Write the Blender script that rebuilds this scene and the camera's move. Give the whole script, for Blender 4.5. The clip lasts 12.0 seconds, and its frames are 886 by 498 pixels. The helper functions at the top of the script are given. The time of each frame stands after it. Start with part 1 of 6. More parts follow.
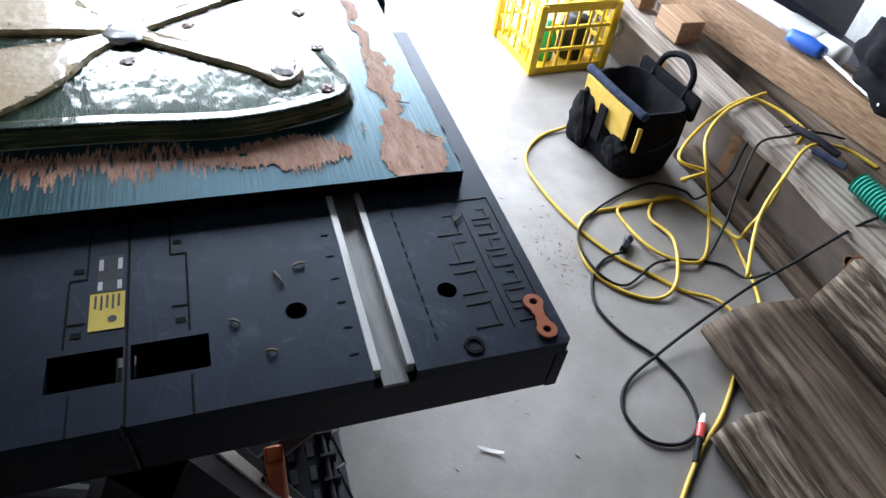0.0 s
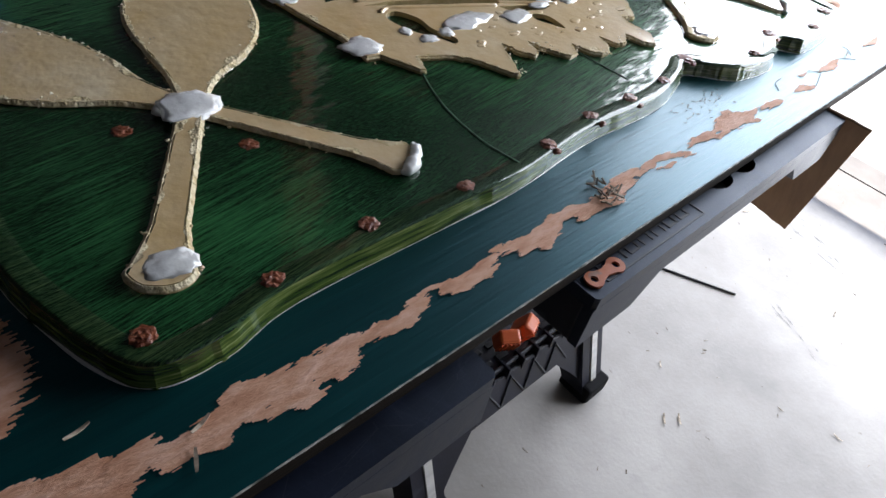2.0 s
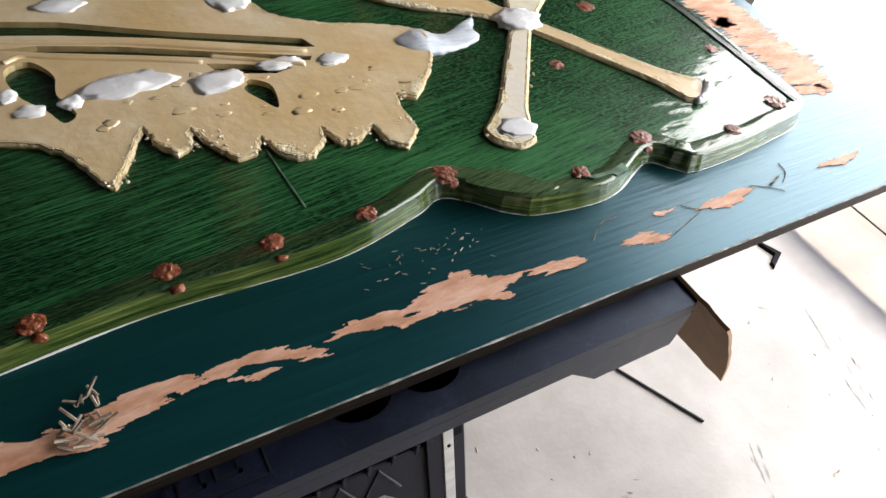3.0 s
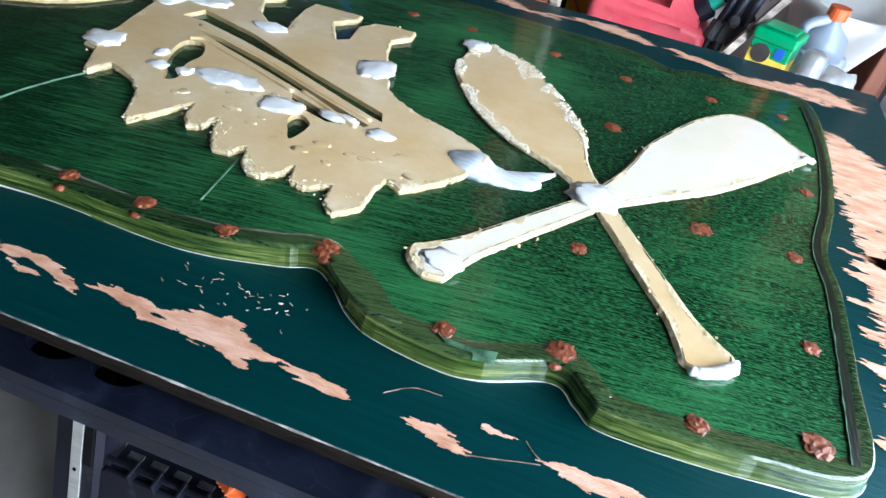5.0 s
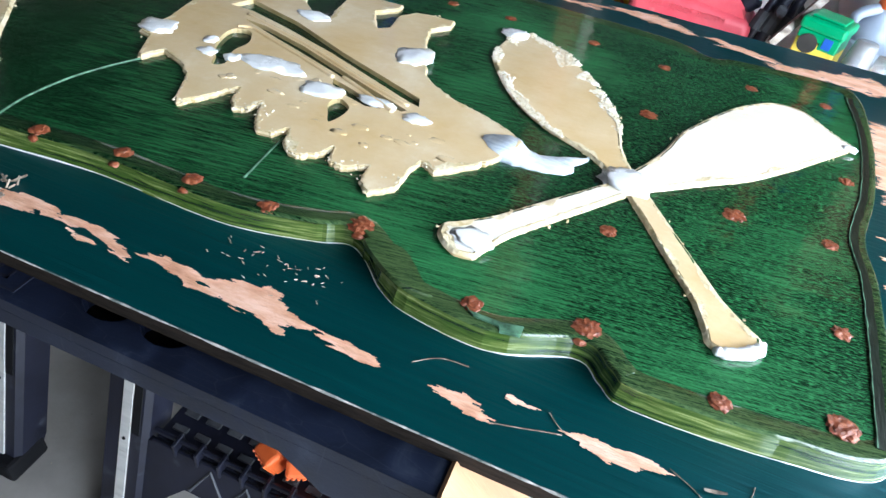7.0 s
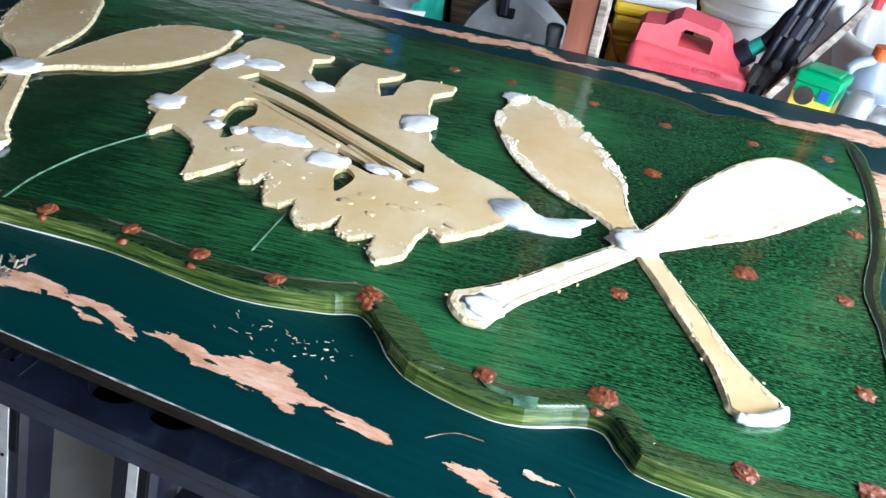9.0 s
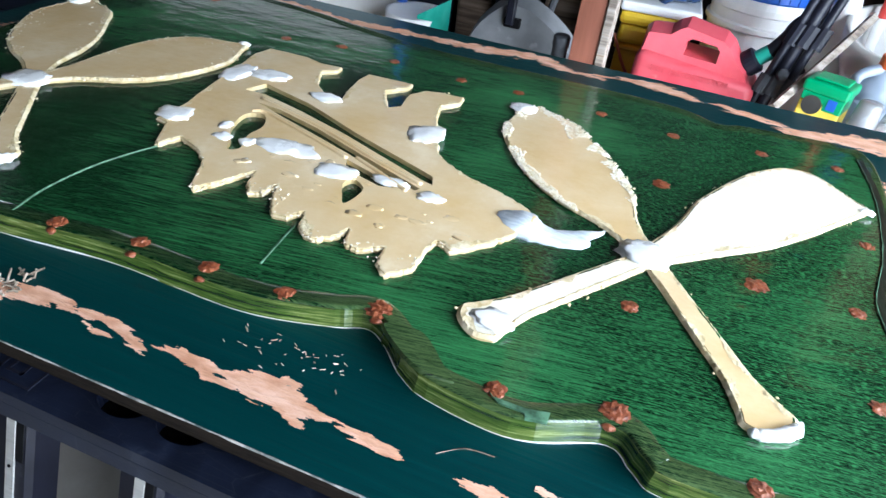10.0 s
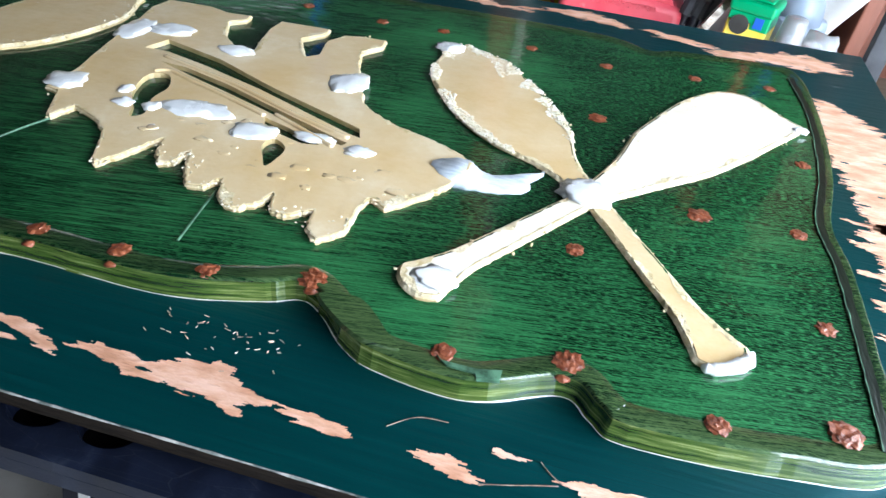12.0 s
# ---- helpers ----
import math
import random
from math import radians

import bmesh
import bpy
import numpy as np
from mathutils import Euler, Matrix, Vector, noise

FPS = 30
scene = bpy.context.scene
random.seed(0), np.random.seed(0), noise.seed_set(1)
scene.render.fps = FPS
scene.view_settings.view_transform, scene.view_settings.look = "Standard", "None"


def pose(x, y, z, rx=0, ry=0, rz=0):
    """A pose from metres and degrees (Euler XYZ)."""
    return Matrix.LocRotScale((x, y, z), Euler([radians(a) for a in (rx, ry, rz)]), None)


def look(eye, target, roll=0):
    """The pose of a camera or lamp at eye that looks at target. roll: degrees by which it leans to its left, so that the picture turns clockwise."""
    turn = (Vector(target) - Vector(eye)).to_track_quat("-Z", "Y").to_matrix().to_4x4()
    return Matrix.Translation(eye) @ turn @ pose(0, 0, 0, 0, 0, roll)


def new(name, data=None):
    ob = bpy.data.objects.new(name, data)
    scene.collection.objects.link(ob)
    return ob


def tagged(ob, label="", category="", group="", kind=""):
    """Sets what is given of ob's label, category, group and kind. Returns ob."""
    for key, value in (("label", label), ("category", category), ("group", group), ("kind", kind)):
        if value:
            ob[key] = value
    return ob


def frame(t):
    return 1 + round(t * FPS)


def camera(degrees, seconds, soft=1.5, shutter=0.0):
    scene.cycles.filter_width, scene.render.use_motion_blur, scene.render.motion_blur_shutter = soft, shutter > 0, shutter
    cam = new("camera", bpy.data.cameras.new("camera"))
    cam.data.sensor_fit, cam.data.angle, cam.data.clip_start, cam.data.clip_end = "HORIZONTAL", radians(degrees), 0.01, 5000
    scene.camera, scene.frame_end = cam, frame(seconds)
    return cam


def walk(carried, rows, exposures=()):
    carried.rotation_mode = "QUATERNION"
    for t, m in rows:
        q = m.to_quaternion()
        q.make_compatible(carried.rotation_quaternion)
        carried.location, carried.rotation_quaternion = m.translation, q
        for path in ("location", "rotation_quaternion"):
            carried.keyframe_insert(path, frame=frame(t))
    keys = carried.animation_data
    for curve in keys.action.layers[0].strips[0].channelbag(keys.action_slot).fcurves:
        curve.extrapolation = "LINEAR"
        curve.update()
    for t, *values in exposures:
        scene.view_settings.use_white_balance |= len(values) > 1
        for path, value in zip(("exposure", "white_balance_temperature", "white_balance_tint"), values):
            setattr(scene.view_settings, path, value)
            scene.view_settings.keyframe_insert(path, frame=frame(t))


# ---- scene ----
cam = camera(68.0, 12.0)
PATH = [
    (0, (-0.575, 0.26, 1.311), (0.735, -0.309, -0.089), 9.0),
    (0.5, (-0.502, 0.074, 1.257), (0.887, -0.152, -0.165), 9.6),
    (1, (-0.353, -0.106, 1.255), (0.937, -0.003, -0.27), 9.0),
    (1.5, (-0.207, -0.233, 1.261), (1.024, 0.521, -0.122), 2.6),
    (2, (0.075, -0.186, 1.255), (1.214, 0.714, -0.121), 13.0),
    (2.5, (0.37, -0.16, 1.272), (1.458, 0.665, -0.189), 15.1),
    (3, (0.705, -0.214, 1.272), (1.518, 0.853, -0.212), 11.7),
    (3.1, (0.748, -0.223, 1.278), (1.502, 0.876, -0.213), 11.0),
    (3.2, (0.779, -0.225, 1.269), (1.488, 0.93, -0.202), 10.1),
    (4.8, (1.156, -0.232, 1.273), (0.977, 1.288, -0.015), 12.4),
    (5, (1.174, -0.254, 1.267), (0.886, 1.243, -0.029), 12.0),
    (5.5, (1.209, -0.282, 1.279), (0.752, 1.17, -0.019), 9.0),
    (6, (1.21, -0.275, 1.272), (0.84, 1.185, -0.044), 8.5),
    (6.5, (1.203, -0.27, 1.268), (0.821, 1.176, -0.06), 10.0),
    (7, (1.192, -0.275, 1.268), (0.792, 1.172, -0.054), 10.1),
    (7.5, (1.19, -0.259, 1.27), (0.725, 1.225, 0.013), 5.6),
    (9.5, (1.178, -0.265, 1.277), (0.714, 1.269, 0.081), 7.9),
    (10, (1.175, -0.261, 1.278), (0.692, 1.277, 0.094), 7.2),
    (10.5, (1.177, -0.26, 1.276), (0.689, 1.29, 0.11), 7.2),
    (11, (1.171, -0.256, 1.276), (0.696, 1.293, 0.104), 7.7),
    (11.5, (1.171, -0.26, 1.274), (0.707, 1.277, 0.081), 6.8),
    (12, (1.172, -0.223, 1.263), (0.891, 1.273, -0.034), 6.3),
]
walk(cam, [(t, look(eye, target, roll)) for t, eye, target, roll in PATH],
     exposures=[(0.0, 2.3, 6200, 10), (0.5, 2.2, 6250, 10), (1.0, 1.6, 6400, 12), (1.5, 1.2, 6400, 12), (2.5, 1.4, 6600, 12), (3.2, 1.4, 7300, 14),
                (4.8, 1.85, 5850, 6), (7.5, 2.1, 5900, 6), (12.0, 2.1, 5900, 6)])
# ---------------------------------------------------------------- world and light
world = bpy.data.worlds.new("world")
scene.world = world
world.use_nodes = True
wn, wl = world.node_tree.nodes, world.node_tree.links
sky = wn.new("ShaderNodeTexSky")
sky.sky_type, sky.sun_disc = "NISHITA", False
sky.sun_elevation, sky.sun_rotation = radians(58), radians(177)
wl.new(sky.outputs[0], wn["Background"].inputs[0])
wn["Background"].inputs[1].default_value = 0.15

sun = new("sun", bpy.data.lights.new("sun", "SUN"))
sun.data.energy, sun.data.angle, sun.data.color = 5.0, radians(0.5), (1.0, 0.95, 0.88)
sun.matrix_world = look((0.2, -3.6, 6), (0, 0, 0))

# daylight in the open garage door
DOOR_X, DOOR_Y0, DOOR_Y1, DOOR_TOP = 2.35, -1.45, 0.90, 2.20
APRON = 2.86        # the same concrete goes on outside as far as the driveway
daylight = new("daylight", bpy.data.lights.new("daylight", "AREA"))
daylight.data.shape, daylight.data.size, daylight.data.size_y = "RECTANGLE", DOOR_Y1 - DOOR_Y0 - 0.02, DOOR_TOP - 0.14
daylight.data.energy, daylight.data.color = 53, (0.93, 0.96, 1.0)
daylight.matrix_world = look((DOOR_X + 0.08, (DOOR_Y0 + DOOR_Y1) / 2, DOOR_TOP / 2 + 0.05), (0, (DOOR_Y0 + DOOR_Y1) / 2, DOOR_TOP / 2 + 0.05))

# ---------------------------------------------------------------- materials
MATS = {}


def nodes_of(name):
    m = bpy.data.materials.new(name)
    m.use_nodes = True
    return m, m.node_tree.nodes, m.node_tree.links, m.node_tree.nodes["Principled BSDF"]


def material(name, colours, rough=0.6, metal=0.0, scale=12.0, detail=6.0, stretch=(1, 1, 1), bump=0.15, bump_scale=60.0,
             coat=0.0, coat_rough=0.05, spots=None, spot_scale=30.0, spot_at=0.66, piece=0.0, rough_var=0.12, transmission=0.0, depth=0.002, spec=0.5):
    """Colour from noise over two or three tones, a second scale of stains, fine relief and uneven gloss."""
    m, n, l, p = nodes_of(name)
    co = n.new("ShaderNodeTexCoord")
    mp = n.new("ShaderNodeMapping")
    mp.inputs["Scale"].default_value = stretch
    l.new(co.outputs["Object"], mp.inputs[0])
    a = n.new("ShaderNodeTexNoise")
    a.inputs["Scale"].default_value, a.inputs["Detail"].default_value, a.inputs["Roughness"].default_value = scale, detail, 0.62
    l.new(mp.outputs[0], a.inputs[0])
    ramp = n.new("ShaderNodeValToRGB")
    while len(ramp.color_ramp.elements) < len(colours):
        ramp.color_ramp.elements.new(0.5)
    for i, c in enumerate(colours):
        e = ramp.color_ramp.elements[i]
        e.position = 0.36 + 0.28 * i / max(1, len(colours) - 1)
        e.color = (*c, 1)
    l.new(a.outputs[0], ramp.inputs[0])
    colour = ramp.outputs[0]
    if spots:
        b = n.new("ShaderNodeTexNoise")
        b.inputs["Scale"].default_value, b.inputs["Detail"].default_value = spot_scale, 5
        l.new(mp.outputs[0], b.inputs[0])
        r2 = n.new("ShaderNodeValToRGB")
        r2.color_ramp.elements[0].position, r2.color_ramp.elements[1].position = spot_at, spot_at + 0.08
        l.new(b.outputs[0], r2.inputs[0])
        mix = n.new("ShaderNodeMix")
        mix.data_type = "RGBA"
        l.new(r2.outputs[0], mix.inputs[0])
        l.new(colour, mix.inputs[6])
        mix.inputs[7].default_value = (*spots, 1)
        colour = mix.outputs[2]
    if piece:
        info = n.new("ShaderNodeObjectInfo")
        mr = n.new("ShaderNodeMapRange")
        mr.inputs[3].default_value, mr.inputs[4].default_value = 1 - piece, 1 + piece
        l.new(info.outputs["Random"], mr.inputs[0])
        hs = n.new("ShaderNodeHueSaturation")
        l.new(mr.outputs[0], hs.inputs["Value"])
        l.new(colour, hs.inputs["Color"])
        colour = hs.outputs[0]
    l.new(colour, p.inputs["Base Color"])
    rr = n.new("ShaderNodeMapRange")
    rr.inputs[3].default_value, rr.inputs[4].default_value = max(0.02, rough - rough_var), min(1, rough + rough_var)
    l.new(a.outputs[0], rr.inputs[0])
    l.new(rr.outputs[0], p.inputs["Roughness"])
    p.inputs["Metallic"].default_value = metal
    p.inputs["Coat Weight"].default_value = coat
    p.inputs["Coat Roughness"].default_value = coat_rough
    p.inputs["Transmission Weight"].default_value = transmission
    p.inputs["Specular IOR Level"].default_value = spec
    if bump:
        f = n.new("ShaderNodeTexNoise")
        f.inputs["Scale"].default_value, f.inputs["Detail"].default_value = bump_scale, 8
        l.new(mp.outputs[0], f.inputs[0])
        bp = n.new("ShaderNodeBump")
        bp.inputs["Strength"].default_value, bp.inputs["Distance"].default_value = bump, depth
        l.new(f.outputs[0], bp.inputs["Height"])
        l.new(bp.outputs[0], p.inputs["Normal"])
    MATS[name] = m
    return m


concrete = material("concrete", [(0.19, 0.174, 0.159), (0.27, 0.250, 0.231), (0.37, 0.348, 0.325)], rough=0.62, scale=1.6, detail=10, bump=0.25, bump_scale=90,
                    spots=(0.21, 0.20, 0.19), spot_scale=3, spot_at=0.66)
concrete_scuff = material("concrete_scuff", [(0.17, 0.16, 0.15), (0.26, 0.245, 0.23)], rough=0.75, scale=40, bump=0.2)
concrete_stain = material("concrete_stain", [(0.13, 0.125, 0.12), (0.22, 0.21, 0.20)], rough=0.7, scale=40, bump=0.2)
driveway = material("driveway", [(0.42, 0.41, 0.39), (0.5, 0.49, 0.47)], rough=0.8, scale=2, bump=0.3, bump_scale=120)
# wall and ceiling colours hold the unlit interior's shade, near black to cut bounce
shade_wall = material("shade_wall", [(0.022, 0.022, 0.024), (0.04, 0.04, 0.042)], rough=0.85, scale=2.5, bump=0.2)
shade_ceiling = material("shade_ceiling", [(0.024, 0.025, 0.028), (0.042, 0.044, 0.048)], rough=0.9, scale=2)
black_plastic = material("black_plastic", [(0.003, 0.0035, 0.008), (0.006, 0.007, 0.015), (0.009, 0.010, 0.020)], rough=0.46, scale=9, detail=9, bump=0.12, bump_scale=240,
                         spots=(0.024, 0.026, 0.036), spot_scale=22, spot_at=0.64, spec=0.36)
dark_void = material("dark_void", [(0.004, 0.004, 0.005), (0.008, 0.008, 0.009)], rough=0.8, spec=0.1)
grey_plastic = material("grey_plastic", [(0.035, 0.037, 0.042), (0.07, 0.072, 0.08)], rough=0.55, spec=0.18, scale=14, bump=0.2, bump_scale=200)
aluminium = material("aluminium", [(0.58, 0.58, 0.57), (0.72, 0.72, 0.70)], rough=0.38, metal=0.6, scale=8, stretch=(1, 12, 12), bump=0.1, bump_scale=120,
                     spots=(0.42, 0.39, 0.34), spot_scale=30, spot_at=0.66)
channel_metal = material("channel_metal", [(0.22, 0.22, 0.22), (0.34, 0.34, 0.33)], rough=0.45, metal=0.5, scale=10, stretch=(1, 10, 10),
                         spots=(0.12, 0.09, 0.05), spot_scale=9, spot_at=0.58)
orange_plastic = material("orange_plastic", [(0.42, 0.10, 0.035), (0.52, 0.15, 0.06)], rough=0.5, scale=20, bump=0.15, bump_scale=180, spots=(0.3, 0.16, 0.11), spot_scale=40)
bright_orange = material("bright_orange", [(0.60, 0.10, 0.02), (0.68, 0.14, 0.035)], rough=0.45, scale=20)
bare_wood = material("bare_wood", [(0.52, 0.25, 0.145), (0.66, 0.36, 0.235), (0.76, 0.48, 0.36)], rough=0.75, scale=30, detail=10, stretch=(0.8, 2.4, 1), bump=0.7, bump_scale=120, depth=0.003)
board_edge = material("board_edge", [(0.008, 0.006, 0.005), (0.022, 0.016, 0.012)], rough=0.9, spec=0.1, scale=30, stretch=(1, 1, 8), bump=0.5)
pale_arris = material("pale_arris", [(0.05, 0.07, 0.065), (0.24, 0.25, 0.23), (0.45, 0.44, 0.41)], rough=0.8, scale=60, stretch=(1, 1, 1), bump=0.5)
white_resin = material("white_resin", [(0.78, 0.78, 0.77), (0.87, 0.87, 0.87)], rough=0.25, scale=30, coat=0.6, bump=0.3, bump_scale=50, depth=0.004)
smear_resin = material("smear_resin", [(0.55, 0.62, 0.70), (0.72, 0.78, 0.84), (0.82, 0.86, 0.90)], rough=0.2, scale=45, stretch=(1, 3, 1), coat=0.6, bump=0.6, bump_scale=40, depth=0.004)
brown_dot = material("brown_dot", [(0.10, 0.022, 0.008), (0.20, 0.05, 0.018), (0.28, 0.085, 0.035)], rough=0.45, scale=130, bump=0.9, bump_scale=220, depth=0.003, coat=0.2)
cardboard = material("cardboard", [(0.27, 0.15, 0.075), (0.34, 0.195, 0.10)], rough=0.85, scale=8, stretch=(1, 8, 1), bump=0.2)
pale_carton = material("pale_carton", [(0.15, 0.12, 0.098), (0.22, 0.18, 0.15)], rough=0.85, scale=5, stretch=(1, 1, 4), bump=0.2, spots=(0.13, 0.10, 0.08), spot_scale=4)
beam_wood = material("beam_wood", [(0.20, 0.11, 0.058), (0.30, 0.18, 0.10), (0.40, 0.26, 0.16)], rough=0.65, scale=5, stretch=(0.5, 24, 24), bump=0.35, bump_scale=30, piece=0.12)
pale_wood = material("pale_wood", [(0.13, 0.10, 0.08), (0.30, 0.255, 0.215), (0.44, 0.395, 0.35)], rough=0.75, scale=3, stretch=(0.7, 22, 22), bump=0.5, bump_scale=25, spots=(0.26, 0.19, 0.13), spot_scale=6, spot_at=0.6)
driftwood = material("driftwood", [(0.022, 0.015, 0.011), (0.110, 0.084, 0.062), (0.31, 0.255, 0.20)], rough=0.85, spec=0.15, scale=4, detail=10, stretch=(0.8, 16, 16), bump=0.8, bump_scale=22, depth=0.008,
                     spots=(0.06, 0.045, 0.035), spot_scale=7, spot_at=0.6)
slab_wood = material("slab_wood", [(0.030, 0.020, 0.014), (0.095, 0.068, 0.049), (0.165, 0.125, 0.095)], rough=0.7, scale=3, detail=10, stretch=(0.7, 15, 15), bump=0.5, bump_scale=18, depth=0.006,
                     spots=(0.33, 0.27, 0.20), spot_scale=2.6, spot_at=0.69, spec=0.15)
yellow_plastic = material("yellow_plastic", [(0.78, 0.50, 0.02), (0.86, 0.60, 0.04)], rough=0.4, scale=12, bump=0.1, spots=(0.45, 0.28, 0.05), spot_scale=20)
yellow_cord = material("yellow_cord", [(0.55, 0.36, 0.03), (0.66, 0.46, 0.06)], rough=0.45, scale=40, bump=0.1, spots=(0.35, 0.24, 0.06), spot_scale=25)
black_cord = material("black_cord", [(0.006, 0.006, 0.007), (0.014, 0.014, 0.015)], rough=0.6, spec=0.2, scale=30)
black_cloth = material("black_cloth", [(0.006, 0.006, 0.008), (0.014, 0.014, 0.017)], rough=0.95, spec=0.08, scale=30, bump=0.6, bump_scale=220)
navy_cloth = material("navy_cloth", [(0.018, 0.026, 0.05), (0.04, 0.052, 0.085)], rough=0.85, spec=0.1, scale=40, bump=0.5, bump_scale=250)
yellow_cloth = material("yellow_cloth", [(0.62, 0.40, 0.05), (0.72, 0.50, 0.10)], rough=0.8, scale=30, bump=0.5, bump_scale=250, spots=(0.3, 0.2, 0.05), spot_scale=12, spot_at=0.68)
red_plastic = material("red_plastic", [(0.56, 0.055, 0.08), (0.66, 0.105, 0.13)], rough=0.45, scale=7, bump=0.15, bump_scale=140, spots=(0.55, 0.30, 0.27), spot_scale=9, spot_at=0.66)
white_plastic = material("white_plastic", [(0.78, 0.77, 0.75), (0.86, 0.86, 0.85)], rough=0.4, scale=8, bump=0.08)
blue_plastic = material("blue_plastic", [(0.02, 0.09, 0.42), (0.03, 0.13, 0.52)], rough=0.4, scale=10)
blue_film = material("blue_film", [(0.02, 0.05, 0.14), (0.05, 0.10, 0.24)], rough=0.3, scale=10, bump=0.8, bump_scale=18, depth=0.02)
green_plastic = material("green_plastic", [(0.008, 0.26, 0.10), (0.015, 0.34, 0.14)], rough=0.35, scale=10)
teal_plastic = material("teal_plastic", [(0.02, 0.30, 0.22), (0.04, 0.38, 0.29)], rough=0.4, scale=10)
chair_grey = material("chair_grey", [(0.13, 0.135, 0.145), (0.21, 0.215, 0.225)], rough=0.6, scale=9, bump=0.3, bump_scale=200, spots=(0.27, 0.27, 0.28), spot_scale=25)
red_brown = material("red_brown", [(0.17, 0.055, 0.03), (0.25, 0.085, 0.05)], rough=0.55, scale=3, stretch=(8, 8, 1), bump=0.3)
shelf_wood = material("shelf_wood", [(0.25, 0.20, 0.15), (0.34, 0.28, 0.21)], rough=0.75, scale=4, stretch=(1, 10, 1))
sticker_yellow = material("sticker_yellow", [(0.70, 0.52, 0.05), (0.78, 0.60, 0.09)], rough=0.5, scale=40)
sticker_white = material("sticker_white", [(0.5, 0.5, 0.5), (0.62, 0.62, 0.62)], rough=0.5, scale=40)
ink = material("ink", [(0.02, 0.02, 0.02), (0.05, 0.045, 0.04)], rough=0.6)
red_paint = material("red_paint", [(0.55, 0.03, 0.03), (0.65, 0.06, 0.05)], rough=0.4, scale=10)
clear_film = material("clear_film", [(0.75, 0.76, 0.77), (0.85, 0.86, 0.87)], rough=0.2, scale=12, transmission=0.75, bump=0.5, bump_scale=20, depth=0.01)
jug_plastic = material("jug_plastic", [(0.30, 0.36, 0.46), (0.40, 0.46, 0.56)], rough=0.35, scale=10, transmission=0.3)
wood_chip = material("wood_chip", [(0.10, 0.08, 0.06), (0.35, 0.28, 0.21), (0.55, 0.48, 0.40)], rough=0.8, scale=60, piece=0.5)


def worn_plastic():
    """Black moulded plastic, scuffed grey and dusty in soft smears, with fine scratches."""
    m, n, l, p = nodes_of("scuffed_plastic")
    co = n.new("ShaderNodeTexCoord")
    smear = n.new("ShaderNodeTexNoise")
    smear.inputs["Scale"].default_value, smear.inputs["Detail"].default_value, smear.inputs["Roughness"].default_value = 14, 10, 0.7
    smear.inputs["Distortion"].default_value = 1.2
    l.new(co.outputs["Object"], smear.inputs[0])
    ramp = n.new("ShaderNodeValToRGB")
    ramp.color_ramp.elements.new(0.6)
    for e, pos, c in zip(ramp.color_ramp.elements, (0.40, 0.56, 0.74), ((0.0022, 0.003, 0.008), (0.0055, 0.0075, 0.018), (0.030, 0.036, 0.052))):
        e.position, e.color = pos, (*c, 1)
    l.new(smear.outputs[0], ramp.inputs[0])
    scratch = n.new("ShaderNodeTexVoronoi")
    scratch.feature = "DISTANCE_TO_EDGE"
    scratch.inputs["Scale"].default_value = 26
    mp = n.new("ShaderNodeMapping")
    mp.inputs["Scale"].default_value, mp.inputs["Rotation"].default_value = (0.6, 3.0, 1), (0, 0, radians(24))
    l.new(co.outputs["Object"], mp.inputs[0])
    l.new(mp.outputs[0], scratch.inputs[0])
    line = n.new("ShaderNodeMapRange")
    line.inputs[1].default_value, line.inputs[2].default_value, line.inputs[3].default_value, line.inputs[4].default_value = 0.0, 0.012, 0.25, 0.0
    l.new(scratch.outputs[0], line.inputs[0])
    only = n.new("ShaderNodeMath")
    only.operation = "MULTIPLY"
    l.new(line.outputs[0], only.inputs[0])
    l.new(smear.outputs[0], only.inputs[1])
    mix = n.new("ShaderNodeMix")
    mix.data_type = "RGBA"
    l.new(only.outputs[0], mix.inputs[0])
    l.new(ramp.outputs[0], mix.inputs[6])
    mix.inputs[7].default_value = (0.10, 0.11, 0.13, 1)
    l.new(mix.outputs[2], p.inputs["Base Color"])
    rr = n.new("ShaderNodeMapRange")
    rr.inputs[3].default_value, rr.inputs[4].default_value = 0.34, 0.62
    l.new(smear.outputs[0], rr.inputs[0])
    l.new(rr.outputs[0], p.inputs["Roughness"])
    p.inputs["Specular IOR Level"].default_value = 0.42
    p.inputs["Specular Tint"].default_value = (0.55, 0.72, 1.0, 1)
    fine = n.new("ShaderNodeTexNoise")
    fine.inputs["Scale"].default_value, fine.inputs["Detail"].default_value = 420, 3
    l.new(co.outputs["Object"], fine.inputs[0])
    bp = n.new("ShaderNodeBump")
    bp.inputs["Strength"].default_value, bp.inputs["Distance"].default_value = 0.25, 0.0006
    l.new(fine.outputs[0], bp.inputs["Height"])
    l.new(bp.outputs[0], p.inputs["Normal"])
    return m


